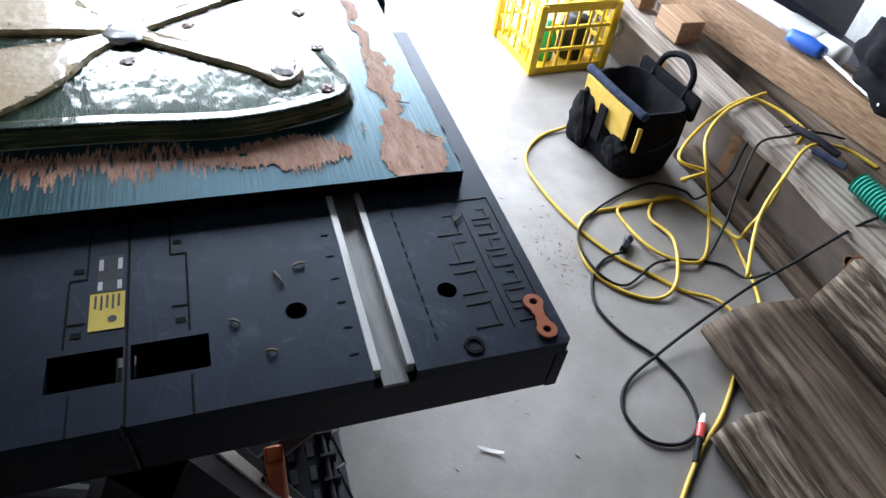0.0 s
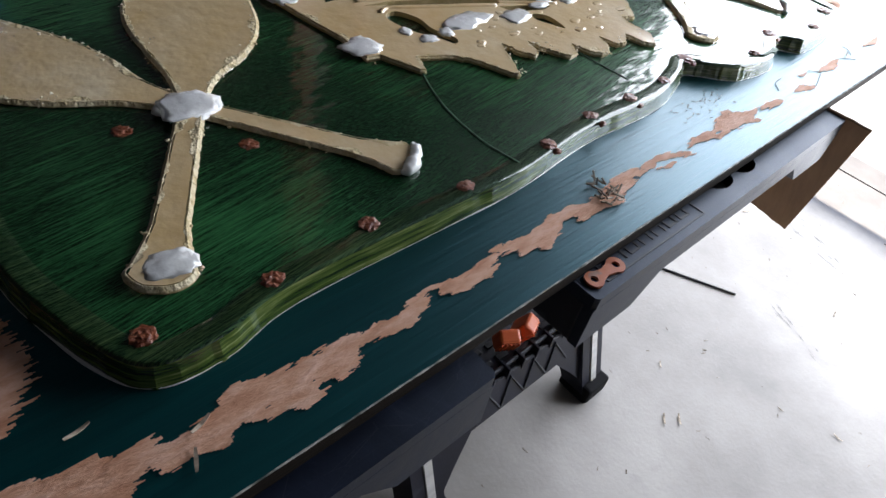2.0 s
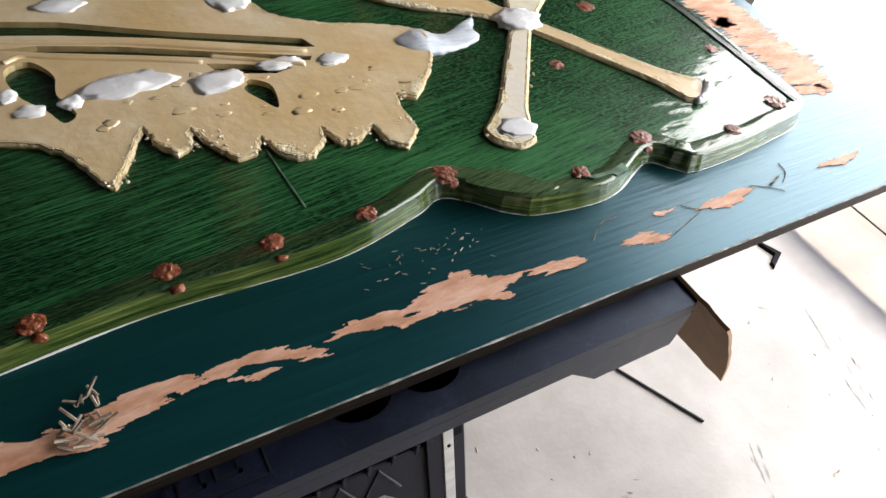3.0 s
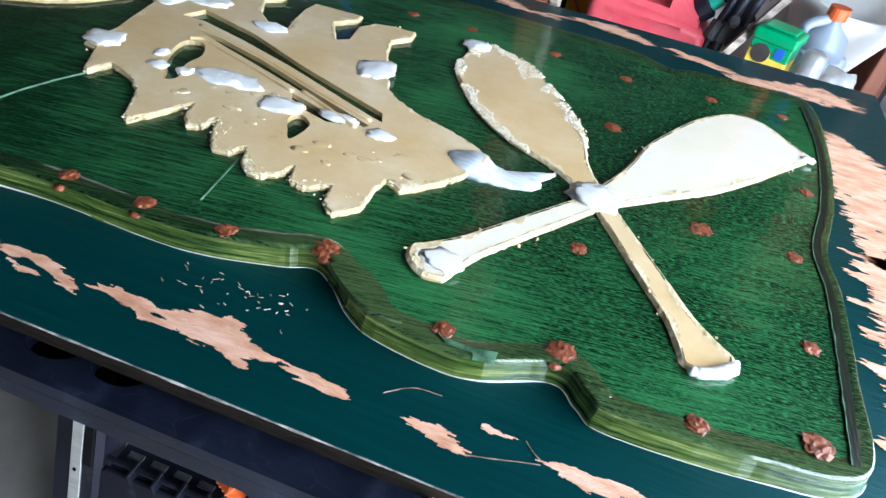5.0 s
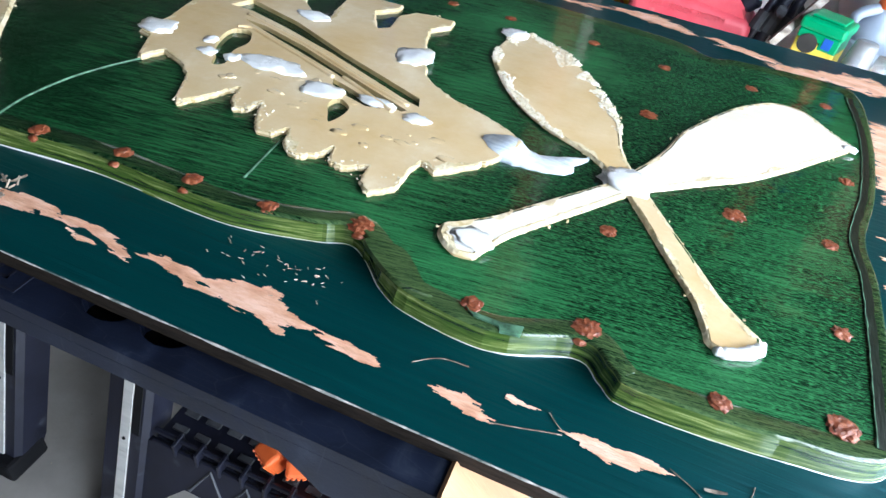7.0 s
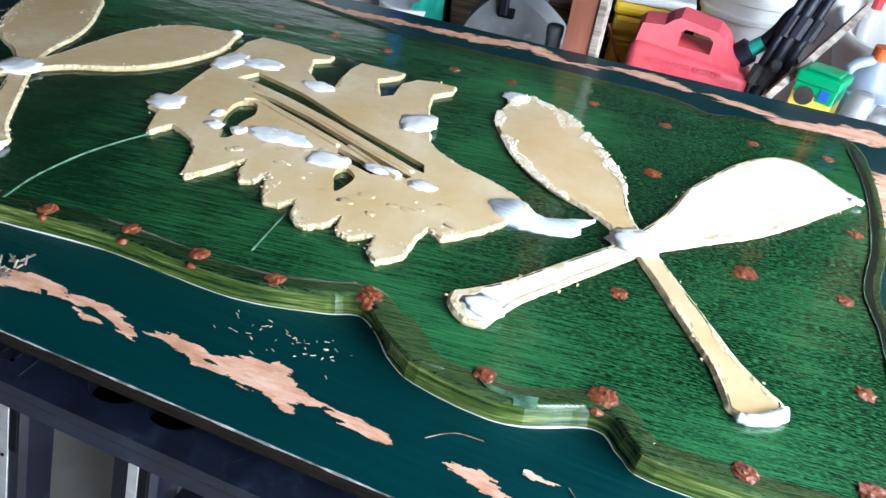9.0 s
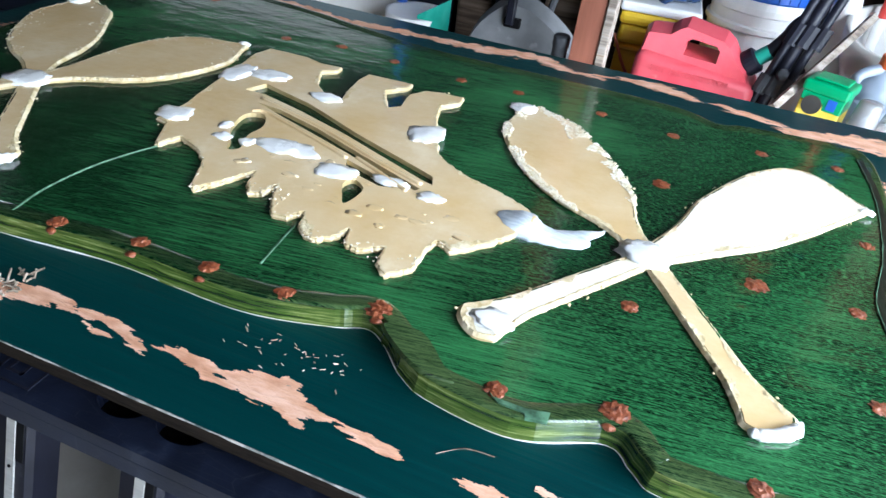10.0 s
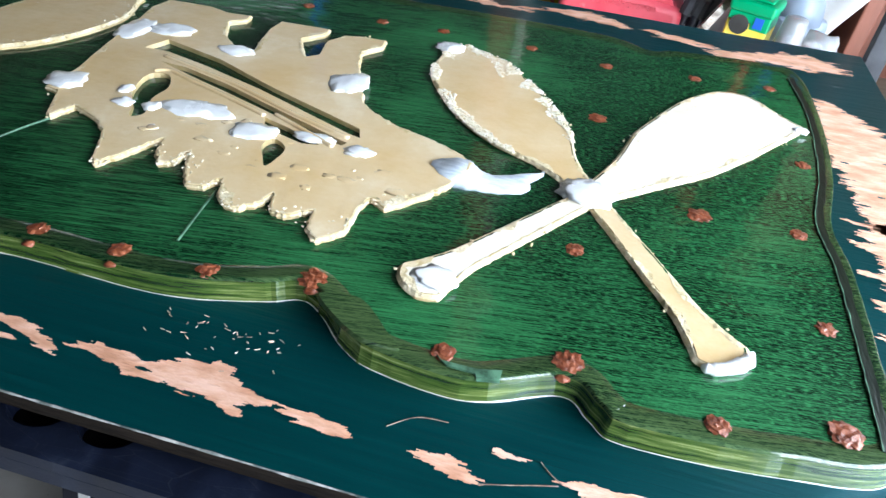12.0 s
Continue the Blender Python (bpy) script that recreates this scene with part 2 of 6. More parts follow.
def paint_board():
    """Teal gloss paint brushed along the board, with dust and fine scratches."""
    m, n, l, p = nodes_of("board_paint")
    co = n.new("ShaderNodeTexCoord")
    mp = n.new("ShaderNodeMapping")
    mp.inputs["Scale"].default_value = (1.0, 26, 1)
    l.new(co.outputs["Object"], mp.inputs[0])
    streak = n.new("ShaderNodeTexNoise")
    streak.inputs["Scale"].default_value, streak.inputs["Detail"].default_value = 9, 8
    l.new(mp.outputs[0], streak.inputs[0])
    ramp = n.new("ShaderNodeValToRGB")
    ramp.color_ramp.elements[0].position, ramp.color_ramp.elements[0].color = 0.3, (0.0008, 0.022, 0.022, 1)
    ramp.color_ramp.elements[1].position, ramp.color_ramp.elements[1].color = 0.75, (0.0015, 0.034, 0.033, 1)
    l.new(streak.outputs[0], ramp.inputs[0])
    dust = n.new("ShaderNodeTexNoise")
    dust.inputs["Scale"].default_value, dust.inputs["Detail"].default_value = 5, 9
    l.new(co.outputs["Object"], dust.inputs[0])
    dr = n.new("ShaderNodeMapRange")
    dr.inputs[1].default_value, dr.inputs[2].default_value, dr.inputs[4].default_value = 0.55, 0.8, 0.22
    l.new(dust.outputs[0], dr.inputs[0])
    mix = n.new("ShaderNodeMix")
    mix.data_type = "RGBA"
    l.new(dr.outputs[0], mix.inputs[0])
    l.new(ramp.outputs[0], mix.inputs[6])
    mix.inputs[7].default_value = (0.06, 0.11, 0.12, 1)
    l.new(mix.outputs[2], p.inputs["Base Color"])
    rr = n.new("ShaderNodeMapRange")
    rr.inputs[3].default_value, rr.inputs[4].default_value = 0.30, 0.46
    l.new(streak.outputs[0], rr.inputs[0])
    l.new(rr.outputs[0], p.inputs["Roughness"])
    bp = n.new("ShaderNodeBump")
    bp.inputs["Strength"].default_value, bp.inputs["Distance"].default_value = 0.55, 0.0015
    p.inputs["Coat Weight"].default_value, p.inputs["Coat Roughness"].default_value, p.inputs["Coat IOR"].default_value = 0.22, 0.22, 1.5
    p.inputs["IOR"].default_value, p.inputs["Specular IOR Level"].default_value, p.inputs["Specular Tint"].default_value = 1.5, 1.0, (0.10, 0.48, 0.68, 1)
    p.inputs["Coat Tint"].default_value = (0.82, 0.95, 1.0, 1)
    l.new(streak.outputs[0], bp.inputs["Height"])
    l.new(bp.outputs[0], p.inputs["Normal"])
    return m


def clear_coat(n, l, p, co, ripple=0.6, weight=1.0):
    """A thick poured clear coat with slow waves and a few small ripples."""
    p.inputs["Coat Weight"].default_value, p.inputs["Coat Roughness"].default_value, p.inputs["Coat IOR"].default_value = weight, 0.10, 1.55
    height = None
    for scale, part_of in (((15, 30, 12), 1.0), ((48, 100, 30), 0.22)):
        mp = n.new("ShaderNodeMapping")
        mp.inputs["Scale"].default_value = scale
        l.new(co.outputs["Object"], mp.inputs[0])
        wave = n.new("ShaderNodeTexNoise")
        wave.inputs["Scale"].default_value, wave.inputs["Detail"].default_value = 1.0, 2
        l.new(mp.outputs[0], wave.inputs[0])
        ma = n.new("ShaderNodeMath")
        ma.operation = "MULTIPLY_ADD"
        ma.inputs[1].default_value, ma.inputs[2].default_value = part_of, 0.0
        l.new(wave.outputs[0], ma.inputs[0])
        if height:
            l.new(height, ma.inputs[2])
        height = ma.outputs[0]
    bp = n.new("ShaderNodeBump")
    bp.inputs["Strength"].default_value, bp.inputs["Distance"].default_value = ripple, 0.0045
    l.new(height, bp.inputs["Height"])
    l.new(bp.outputs[0], p.inputs["Coat Normal"])


def paint_sign(name, low, mid, high, ripple=0.6):
    """Green stain with pale brushed grain under a thick wavy clear coat."""
    m, n, l, p = nodes_of(name)
    co = n.new("ShaderNodeTexCoord")
    mp = n.new("ShaderNodeMapping")
    mp.inputs["Scale"].default_value = (3, 150, 8)
    turn = n.new("ShaderNodeMapping")
    turn.inputs["Rotation"].default_value = (0, 0, radians(-9))
    l.new(co.outputs["Object"], turn.inputs[0])
    l.new(turn.outputs[0], mp.inputs[0])
    grain = n.new("ShaderNodeTexNoise")
    grain.inputs["Scale"].default_value, grain.inputs["Detail"].default_value, grain.inputs["Roughness"].default_value = 7, 10, 0.7
    l.new(mp.outputs[0], grain.inputs[0])
    cloud = n.new("ShaderNodeTexNoise")
    cloud.inputs["Scale"].default_value, cloud.inputs["Detail"].default_value = 3.5, 5
    l.new(co.outputs["Object"], cloud.inputs[0])
    add = n.new("ShaderNodeMath")
    add.operation = "MULTIPLY_ADD"
    add.inputs[1].default_value = 0.35
    l.new(cloud.outputs[0], add.inputs[0])
    half = n.new("ShaderNodeMath")
    half.operation = "MULTIPLY"
    half.inputs[1].default_value = 0.5
    l.new(grain.outputs[0], half.inputs[0])
    l.new(half.outputs[0], add.inputs[2])
    ramp = n.new("ShaderNodeValToRGB")
    ramp.color_ramp.elements.new(0.5)
    for e, pos, c in zip(ramp.color_ramp.elements, (0.345, 0.425, 0.52), (low, mid, high)):
        e.position, e.color = pos, (*c, 1)
    l.new(add.outputs[0], ramp.inputs[0])
    fleck = n.new("ShaderNodeTexNoise")
    fmap = n.new("ShaderNodeMapping")
    fmap.inputs["Scale"].default_value = (150, 640, 60)
    l.new(co.outputs["Object"], fmap.inputs[0])
    l.new(fmap.outputs[0], fleck.inputs[0])
    fleck.inputs["Scale"].default_value, fleck.inputs["Detail"].default_value = 1.0, 6
    fr = n.new("ShaderNodeMapRange")
    fr.inputs[1].default_value, fr.inputs[2].default_value, fr.inputs[4].default_value = 0.50, 0.63, 0.95
    l.new(fleck.outputs[0], fr.inputs[0])
    # the coat is worn and dusty towards the sign's far end; the ramp also paints in the door's light
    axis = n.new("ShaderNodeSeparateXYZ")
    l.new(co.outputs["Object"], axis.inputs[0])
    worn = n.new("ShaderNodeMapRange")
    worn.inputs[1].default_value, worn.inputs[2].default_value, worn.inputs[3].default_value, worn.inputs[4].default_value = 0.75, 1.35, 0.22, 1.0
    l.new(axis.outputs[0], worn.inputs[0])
    wear_light = n.new("ShaderNodeMath")
    wear_light.operation = "MULTIPLY"
    l.new(fr.outputs[0], wear_light.inputs[0])
    l.new(worn.outputs[0], wear_light.inputs[1])
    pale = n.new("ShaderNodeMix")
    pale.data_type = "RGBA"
    l.new(wear_light.outputs[0], pale.inputs[0])
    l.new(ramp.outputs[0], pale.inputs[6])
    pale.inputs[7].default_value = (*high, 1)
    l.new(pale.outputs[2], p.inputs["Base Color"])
    p.inputs["Roughness"].default_value = 0.5
    clear_coat(n, l, p, co, 0.65 * ripple)
    p.inputs["Specular IOR Level"].default_value, p.inputs["Specular Tint"].default_value = 0.12, (0.35, 1.0, 0.6, 1)
    bp2 = n.new("ShaderNodeBump")
    bp2.inputs["Strength"].default_value, bp2.inputs["Distance"].default_value = 0.3, 0.002
    l.new(grain.outputs[0], bp2.inputs["Height"])
    l.new(bp2.outputs[0], p.inputs["Normal"])
    return m


def foam(name, inner, outer):
    """Cream foam with a satin skin, pale scuffs and small pores."""
    m, n, l, p = nodes_of(name)
    co = n.new("ShaderNodeTexCoord")
    a = n.new("ShaderNodeTexNoise")
    a.inputs["Scale"].default_value, a.inputs["Detail"].default_value, a.inputs["Roughness"].default_value = 9, 9, 0.65
    l.new(co.outputs["Object"], a.inputs[0])
    ramp = n.new("ShaderNodeValToRGB")
    ramp.color_ramp.elements.new(0.5)
    for e, pos, c in zip(ramp.color_ramp.elements, (0.36, 0.56, 0.70), (inner, tuple(0.6 * i + 0.4 * o for i, o in zip(inner, outer)), outer)):
        e.position, e.color = pos, (*c, 1)
    l.new(a.outputs[0], ramp.inputs[0])
    l.new(ramp.outputs[0], p.inputs["Base Color"])
    p.inputs["Roughness"].default_value = 0.42
    clear_coat(n, l, p, co, 0.25)
    b = n.new("ShaderNodeTexNoise")
    b.inputs["Scale"].default_value, b.inputs["Detail"].default_value = 55, 8
    l.new(co.outputs["Object"], b.inputs[0])
    bp = n.new("ShaderNodeBump")
    bp.inputs["Strength"].default_value, bp.inputs["Distance"].default_value = 0.35, 0.004
    l.new(b.outputs[0], bp.inputs["Height"])
    l.new(bp.outputs[0], p.inputs["Normal"])
    return m


board_paint = paint_board()
scuffed_plastic = worn_plastic()
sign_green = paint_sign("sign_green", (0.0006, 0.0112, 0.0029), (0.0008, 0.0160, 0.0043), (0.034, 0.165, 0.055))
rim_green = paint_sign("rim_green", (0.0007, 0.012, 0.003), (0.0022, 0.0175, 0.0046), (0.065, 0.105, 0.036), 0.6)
scribe_green = material("scribe_green", [(0.02, 0.06, 0.03), (0.10, 0.22, 0.13)], rough=0.6, scale=80, bump=0.4)
rim_side = material("rim_side", [(0.012, 0.035, 0.006), (0.055, 0.095, 0.016), (0.20, 0.24, 0.07)], rough=0.25, scale=5, detail=6, stretch=(2, 2, 45), coat=0.8, coat_rough=0.08, bump=0.4, bump_scale=6, depth=0.003)
groove_green = material("groove_green", [(0.004, 0.007, 0.004), (0.012, 0.018, 0.010)], rough=0.35, scale=40, stretch=(6, 1, 1), bump=0.4)
foam_cream = foam("foam_cream", (0.68, 0.475, 0.23), (0.83, 0.70, 0.49))
# foam_cream again, whitened to hold the strong light on one paddle
foam_lit = foam("foam_lit", (0.82, 0.74, 0.58), (0.88, 0.85, 0.78))
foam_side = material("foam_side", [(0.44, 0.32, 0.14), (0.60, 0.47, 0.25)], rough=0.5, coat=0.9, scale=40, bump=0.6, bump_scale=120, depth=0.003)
foam_crust = material("foam_crust", [(0.70, 0.60, 0.41), (0.86, 0.81, 0.70)], rough=0.9, scale=60, bump=1.0, bump_scale=150, depth=0.005)
foam_fuzz = material("foam_fuzz", [(0.56, 0.43, 0.22), (0.76, 0.66, 0.46)], rough=0.9, scale=60, bump=1.0, bump_scale=150, depth=0.005)

# ---------------------------------------------------------------- mesh helpers


def part(name, bm, mat, parent=None, label="", smooth=False):
    me = bpy.data.meshes.new(name)
    bmesh.ops.recalc_face_normals(bm, faces=bm.faces)
    bm.to_mesh(me)
    bm.free()
    for m in (mat if isinstance(mat, (list, tuple)) else [mat]):
        me.materials.append(m)
    if smooth:
        for f in me.polygons:
            f.use_smooth = True
    ob = new(name, me)
    ob.parent = parent
    if label:
        ob["label"] = label
    return ob


def thing(name, label, category, at=(0, 0, 0), turn=0.0, group="", kind=""):
    ob = new(name)
    ob.empty_display_size = 0.05
    ob.location, ob.rotation_euler = at, (0, 0, radians(turn))
    return tagged(ob, label, category, group, kind)


def solid(name, bm, mat, label, category, group="", kind="", smooth=False):
    return tagged(part(name, bm, mat, smooth=smooth), label, category, group, kind)


def box(x0, x1, y0, y1, z0, z1, bevel=0.0, bm=None, seg=2, m=None):
    out = bm or bmesh.new()
    vs = bmesh.ops.create_cube(out, size=1)["verts"]
    for v in vs:
        v.co = Vector(((x0 + x1) / 2 + v.co.x * (x1 - x0), (y0 + y1) / 2 + v.co.y * (y1 - y0), (z0 + z1) / 2 + v.co.z * (z1 - z0)))
    if bevel:
        es = list({e for v in vs for e in v.link_edges})
        made = bmesh.ops.bevel(out, geom=es, offset=bevel, segments=seg, affect="EDGES", profile=0.5)
        vs = list({v for f in made["faces"] for v in f.verts} | {v for v in vs if v.is_valid})
    if m is not None:
        for v in vs:
            v.co = m @ v.co
    return out


def spline(points, steps=8, closed=False):
    """Points along a Catmull-Rom curve."""
    ps = [Vector(p) for p in points]
    n = len(ps)
    out = []
    for i in range(n if closed else n - 1):
        g = lambda k: ps[k % n] if closed else ps[min(max(k, 0), n - 1)]
        a, b, c, d = g(i - 1), g(i), g(i + 1), g(i + 2)
        for s in range(steps):
            t = s / steps
            out.append(0.5 * ((2 * b) + (c - a) * t + (2 * a - 5 * b + 4 * c - d) * t * t + (3 * b - a - 3 * c + d) * t ** 3))
    if not closed:
        out.append(ps[-1])
    return out


def tube(points, radius, steps=8, sides=8, bm=None, closed=False, ends=None):
    """A round bar along a curve; radius may be a function of 0..1."""
    out = bm or bmesh.new()
    path = spline(points, steps, closed)
    rings = []
    up = Vector((0, 0, 1))
    n = len(path)
    for i, p in enumerate(path):
        d = (path[(i + 1) % n if closed else min(i + 1, n - 1)] - path[(i - 1) % n if closed else max(i - 1, 0)])
        d = d.normalized() if d.length > 1e-9 else Vector((1, 0, 0))
        side = d.cross(up)
        side = side.normalized() if side.length > 1e-3 else d.cross(Vector((1, 0, 0))).normalized()
        u2 = side.cross(d)
        r = radius(i / (n - 1)) if callable(radius) else radius
        rings.append([out.verts.new(p + r * (math.cos(2 * math.pi * k / sides) * side + math.sin(2 * math.pi * k / sides) * u2)) for k in range(sides)])
    for i in range(n if closed else n - 1):
        a, b = rings[i], rings[(i + 1) % n]
        for k in range(sides):
            out.faces.new((a[k], a[(k + 1) % sides], b[(k + 1) % sides], b[k]))
    if not closed:
        out.faces.new(rings[0][::-1])
        out.faces.new(rings[-1])
    return out


def lathe(profile, sides=28, bm=None, m=None):
    """A turned body from (radius, height) pairs."""
    out = bm or bmesh.new()
    rings = [[out.verts.new(((m or Matrix()) @ Vector((r * math.cos(2 * math.pi * k / sides), r * math.sin(2 * math.pi * k / sides), z)))) for k in range(sides)] for r, z in profile]
    for a, b in zip(rings, rings[1:]):
        for k in range(sides):
            out.faces.new((a[k], a[(k + 1) % sides], b[(k + 1) % sides], b[k]))
    out.faces.new(rings[0][::-1])
    out.faces.new(rings[-1])
    return out


def plate(outline, z0, z1, holes=(), inset=0.0, bm=None, top_mat=0, side_mat=0, jag=0.0, seed=0.0):
    """A flat plate with an outline and holes; inset slopes its sides inwards towards the top."""
    out = bm or bmesh.new()

    def ring(pts, z):
        return [out.verts.new((p[0], p[1], z)) for p in pts]

    def rough(pts):
        if not jag:
            return pts
        return [Vector((p[0] + jag * noise.noise((p[0] * 160, p[1] * 160, seed)), p[1] + jag * noise.noise((p[0] * 160, p[1] * 160, seed + 9)))) for p in pts]

    def shrink(pts, d):
        n = len(pts)
        area = sum(pts[i][0] * pts[(i + 1) % n][1] - pts[(i + 1) % n][0] * pts[i][1] for i in range(n))
        sgn = 1 if area > 0 else -1
        res = []
        for i in range(n):
            t = Vector((pts[(i + 1) % n][0] - pts[i - 1][0], pts[(i + 1) % n][1] - pts[i - 1][1]))
            t = t.normalized() if t.length > 1e-9 else Vector((1, 0))
            res.append(Vector((pts[i][0] - t.y * d * sgn, pts[i][1] + t.x * d * sgn)))
        return res

    loops = [rough([Vector((p[0], p[1])) for p in outline])] + [[Vector((p[0], p[1])) for p in h] for h in holes]
    tops = []
    for k, pts in enumerate(loops):
        top_pts = shrink(pts, inset) if inset and k == 0 else pts
        lo, hi = ring(pts, z0), ring(top_pts, z1)
        n = len(pts)
        for i in range(n):
            f = out.faces.new((lo[i], lo[(i + 1) % n], hi[(i + 1) % n], hi[i]))
            f.material_index = side_mat
        tops.append((lo, hi))
    for which in (0, 1):
        es = []
        for t in tops:
            r = t[which]
            for i in range(len(r)):
                e = out.edges.get((r[i], r[(i + 1) % len(r)]))
                es.append(e)
        made = bmesh.ops.triangle_fill(out, use_beauty=True, use_dissolve=False, edges=es)
        for g in made["geom"]:
            if isinstance(g, bmesh.types.BMFace):
                g.material_index = top_mat if which else side_mat
    return out


def circle(x, y, r, n=20, ry=None):
    return [(x + r * math.cos(2 * math.pi * k / n), y + (ry or r) * math.sin(2 * math.pi * k / n)) for k in range(n)]


def lump(x, y, z, rx, ry, rz, seed=0, rough=0.25, sub=3, bm=None, freq=2.0):
    """An uneven rounded blob."""
    out = bm or bmesh.new()
    vs = bmesh.ops.create_icosphere(out, subdivisions=sub, radius=1)["verts"]
    for v in vs:
        k = 1 + rough * noise.noise(v.co * freq + Vector((seed * 3.7, seed, 0)))
        v.co = Vector((x + v.co.x * rx * k, y + v.co.y * ry * k, z + v.co.z * rz * k))
    return out


# ---------------------------------------------------------------- the garage
T = 0.828          # top of the painted board
S = 0.850          # top of the carved sign
B = 0.810          # top of the workbenches

ground = solid("ground", box(APRON, 400, -300, 300, -0.3, -0.012), driveway, "pale sunlit concrete driveway outside the garage", "driveway", kind="structure")


def floor_mesh():
    return plate([(-3.2, -2.6), (APRON, -2.6), (APRON, 2.4), (-3.2, 2.4)], -0.2, 0.0)


solid("floor", floor_mesh(), concrete, "worn grey concrete garage floor with wood shavings", "floor", kind="structure")
solid("wall_north", box(-3.2, DOOR_X + 0.15, 2.2, 2.4, 0, 3.15), shade_wall, "shade-darkened garage wall behind the shelf", "wall", kind="structure")
solid("wall_south", box(-3.2, DOOR_X + 0.15, -2.6, -2.4, 0, 3.15), shade_wall, "shade-darkened garage wall behind the timber", "wall", kind="structure")
solid("wall_west", box(-3.2, -3.0, -2.4, 2.2, 0, 3.15), shade_wall, "shade-darkened garage wall", "wall", kind="structure")
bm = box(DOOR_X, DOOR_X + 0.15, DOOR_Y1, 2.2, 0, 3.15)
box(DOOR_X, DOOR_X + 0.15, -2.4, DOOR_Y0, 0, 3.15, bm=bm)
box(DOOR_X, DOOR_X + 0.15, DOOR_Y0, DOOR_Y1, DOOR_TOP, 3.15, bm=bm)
solid("wall_east", bm, shade_wall, "garage front wall with a wide open doorway", "wall", kind="structure")
solid("ceiling", box(-3.2, DOOR_X + 0.15, -2.6, 2.4, 3.15, 3.3), shade_ceiling, "shade-darkened garage ceiling", "ceiling", kind="structure")
# floor joint
solid("floor_joint", box(2.70, 2.707, -2.3, 1.9, 0.0, 0.0015), dark_void, "thin dark joint across the concrete floor", "floor joint", kind="structure")

# ---------------------------------------------------------------- workbenches


def workbench(cx, group):
    """A folding work table: two plastic halves with rail channels, four legs and a lower shelf. Its middle lies at cx."""
    x0, x1 = cx - 0.314, cx + 0.320
    y0, ym, y1 = -0.032, 0.372, 0.776
    w = thing("folding_workbench", "black plastic folding workbench with pale rail channels", "workbench", group=group)

    def half(ya, yb, ych, flip):
        s = -1 if flip else 1
        yy = lambda y: y if not flip else y0 + y1 - y
        holes = [circle(x0 + 0.093, yy(0.222), 0.0105), circle(x0 + 0.089, yy(0.070), 0.0105), circle(x1 - 0.09, yy(0.222), 0.0105), circle(x1 - 0.09, yy(0.07), 0.0105),
                 circle(x0 + 0.30, yy(0.004), 0.025, 20, 0.016), circle(x0 + 0.362, yy(0.004), 0.025, 20, 0.016)]
        holes.append([(x0 + 0.045, 0.303 if not flip else 0.375), (x0 + 0.083, 0.303 if not flip else 0.375), (x0 + 0.083, 0.369 if not flip else 0.436), (x0 + 0.045, 0.369 if not flip else 0.436)])
        ca, cb = sorted((yy(0.126), yy(0.166)))
        out = [(x0 + 0.004, ya), (x1 - 0.004, ya), (x1, ya + 0.004), (x1, yb - 0.001), (x0, yb - 0.001), (x0, cb), (x1 - 0.02, cb), (x1 - 0.02, ca), (x0, ca), (x0, ya + 0.004)]
        h = part("tabletop_half", plate(out, B - 0.016, B, holes), scuffed_plastic, w)
        # skirt under the edge
        ye = ya if not flip else yb - 0.012
        arch = [(x0, 0.074), (x0 + 0.10, 0.074), (x0 + 0.14, 0.038), (x1 - 0.14, 0.038), (x1 - 0.10, 0.074), (x1, 0.074), (x1, 0.0165), (x0, 0.0165)]
        bm = plate(arch, 0, 0.012)
        for v in bm.verts:
            v.co = Vector((v.co.x, ye + v.co.z, B - v.co.y))
        bmesh.ops.recalc_face_normals(bm, faces=bm.faces)
        part("skirt", bm, scuffed_plastic, h)
        for xa, xb in ((x0 + 0.0005, x0 + 0.012), (x1 - 0.012, x1 - 0.0005)):
            part("skirt", box(xa, xb, ya + (0.0 if flip else 0.012), yb - (0.012 if flip else 0.001), B - 0.074, B - 0.015, 0.002), black_plastic, h)
        part("underside", box(x0 + 0.012, x1 - 0.012, ya + 0.014, yb - 0.002, B - 0.036, B - 0.028), dark_void, h)
        # rail channel
        part("channel", box(x0 - 0.003, x1 - 0.021, ca + 0.008, cb - 0.008, B - 0.013, B - 0.009), channel_metal, h, "dusty grey channel floor")
        for a in (ca, cb - 0.008):
            part("rail", box(x0 + 0.008, x1 - 0.021, a, a + 0.008, B - 0.012, B + 0.001, 0.001), aluminium, h, "pale worn aluminium rail")
        # scale marks along the channel
        bm = bmesh.new()
        for k in range(17):
            x = x0 + 0.03 + k * 0.016
            box(x, x + 0.008, yy(0.098) - 0.001, yy(0.098) + 0.001, B - 0.002, B + 0.0006, bm=bm)
            if k % 2 == 0:
                box(x, x + 0.0015, yy(0.178) - 0.004, yy(0.178) + 0.004, B - 0.002, B + 0.0006, bm=bm)
        tagged(part("scale_marks", bm, dark_void, h), kind="stuff")
        return h

    front = half(y0, ym, None, False)
    half(ym + 0.001, y1, None, True)
    # raised lettering block near the front edge, as plain bars
    bm = bmesh.new()
    rng = random.Random(4)
    for row, (ya, yb, n) in enumerate(((0.028, 0.056, 4), (-0.012, 0.010, 7))):
        for k in range(n):
            xa = x0 + 0.035 + k * 0.175 / n
            wd = 0.175 / n * 0.75
            box(xa, xa + 0.003, ya, yb, B - 0.001, B + 0.0008, bm=bm)
            yk = ya + (yb - ya) * rng.choice((0.0, 0.45, 0.9))
            box(xa + 0.003, xa + wd, yk, yk + 0.003, B - 0.001, B + 0.0008, bm=bm)
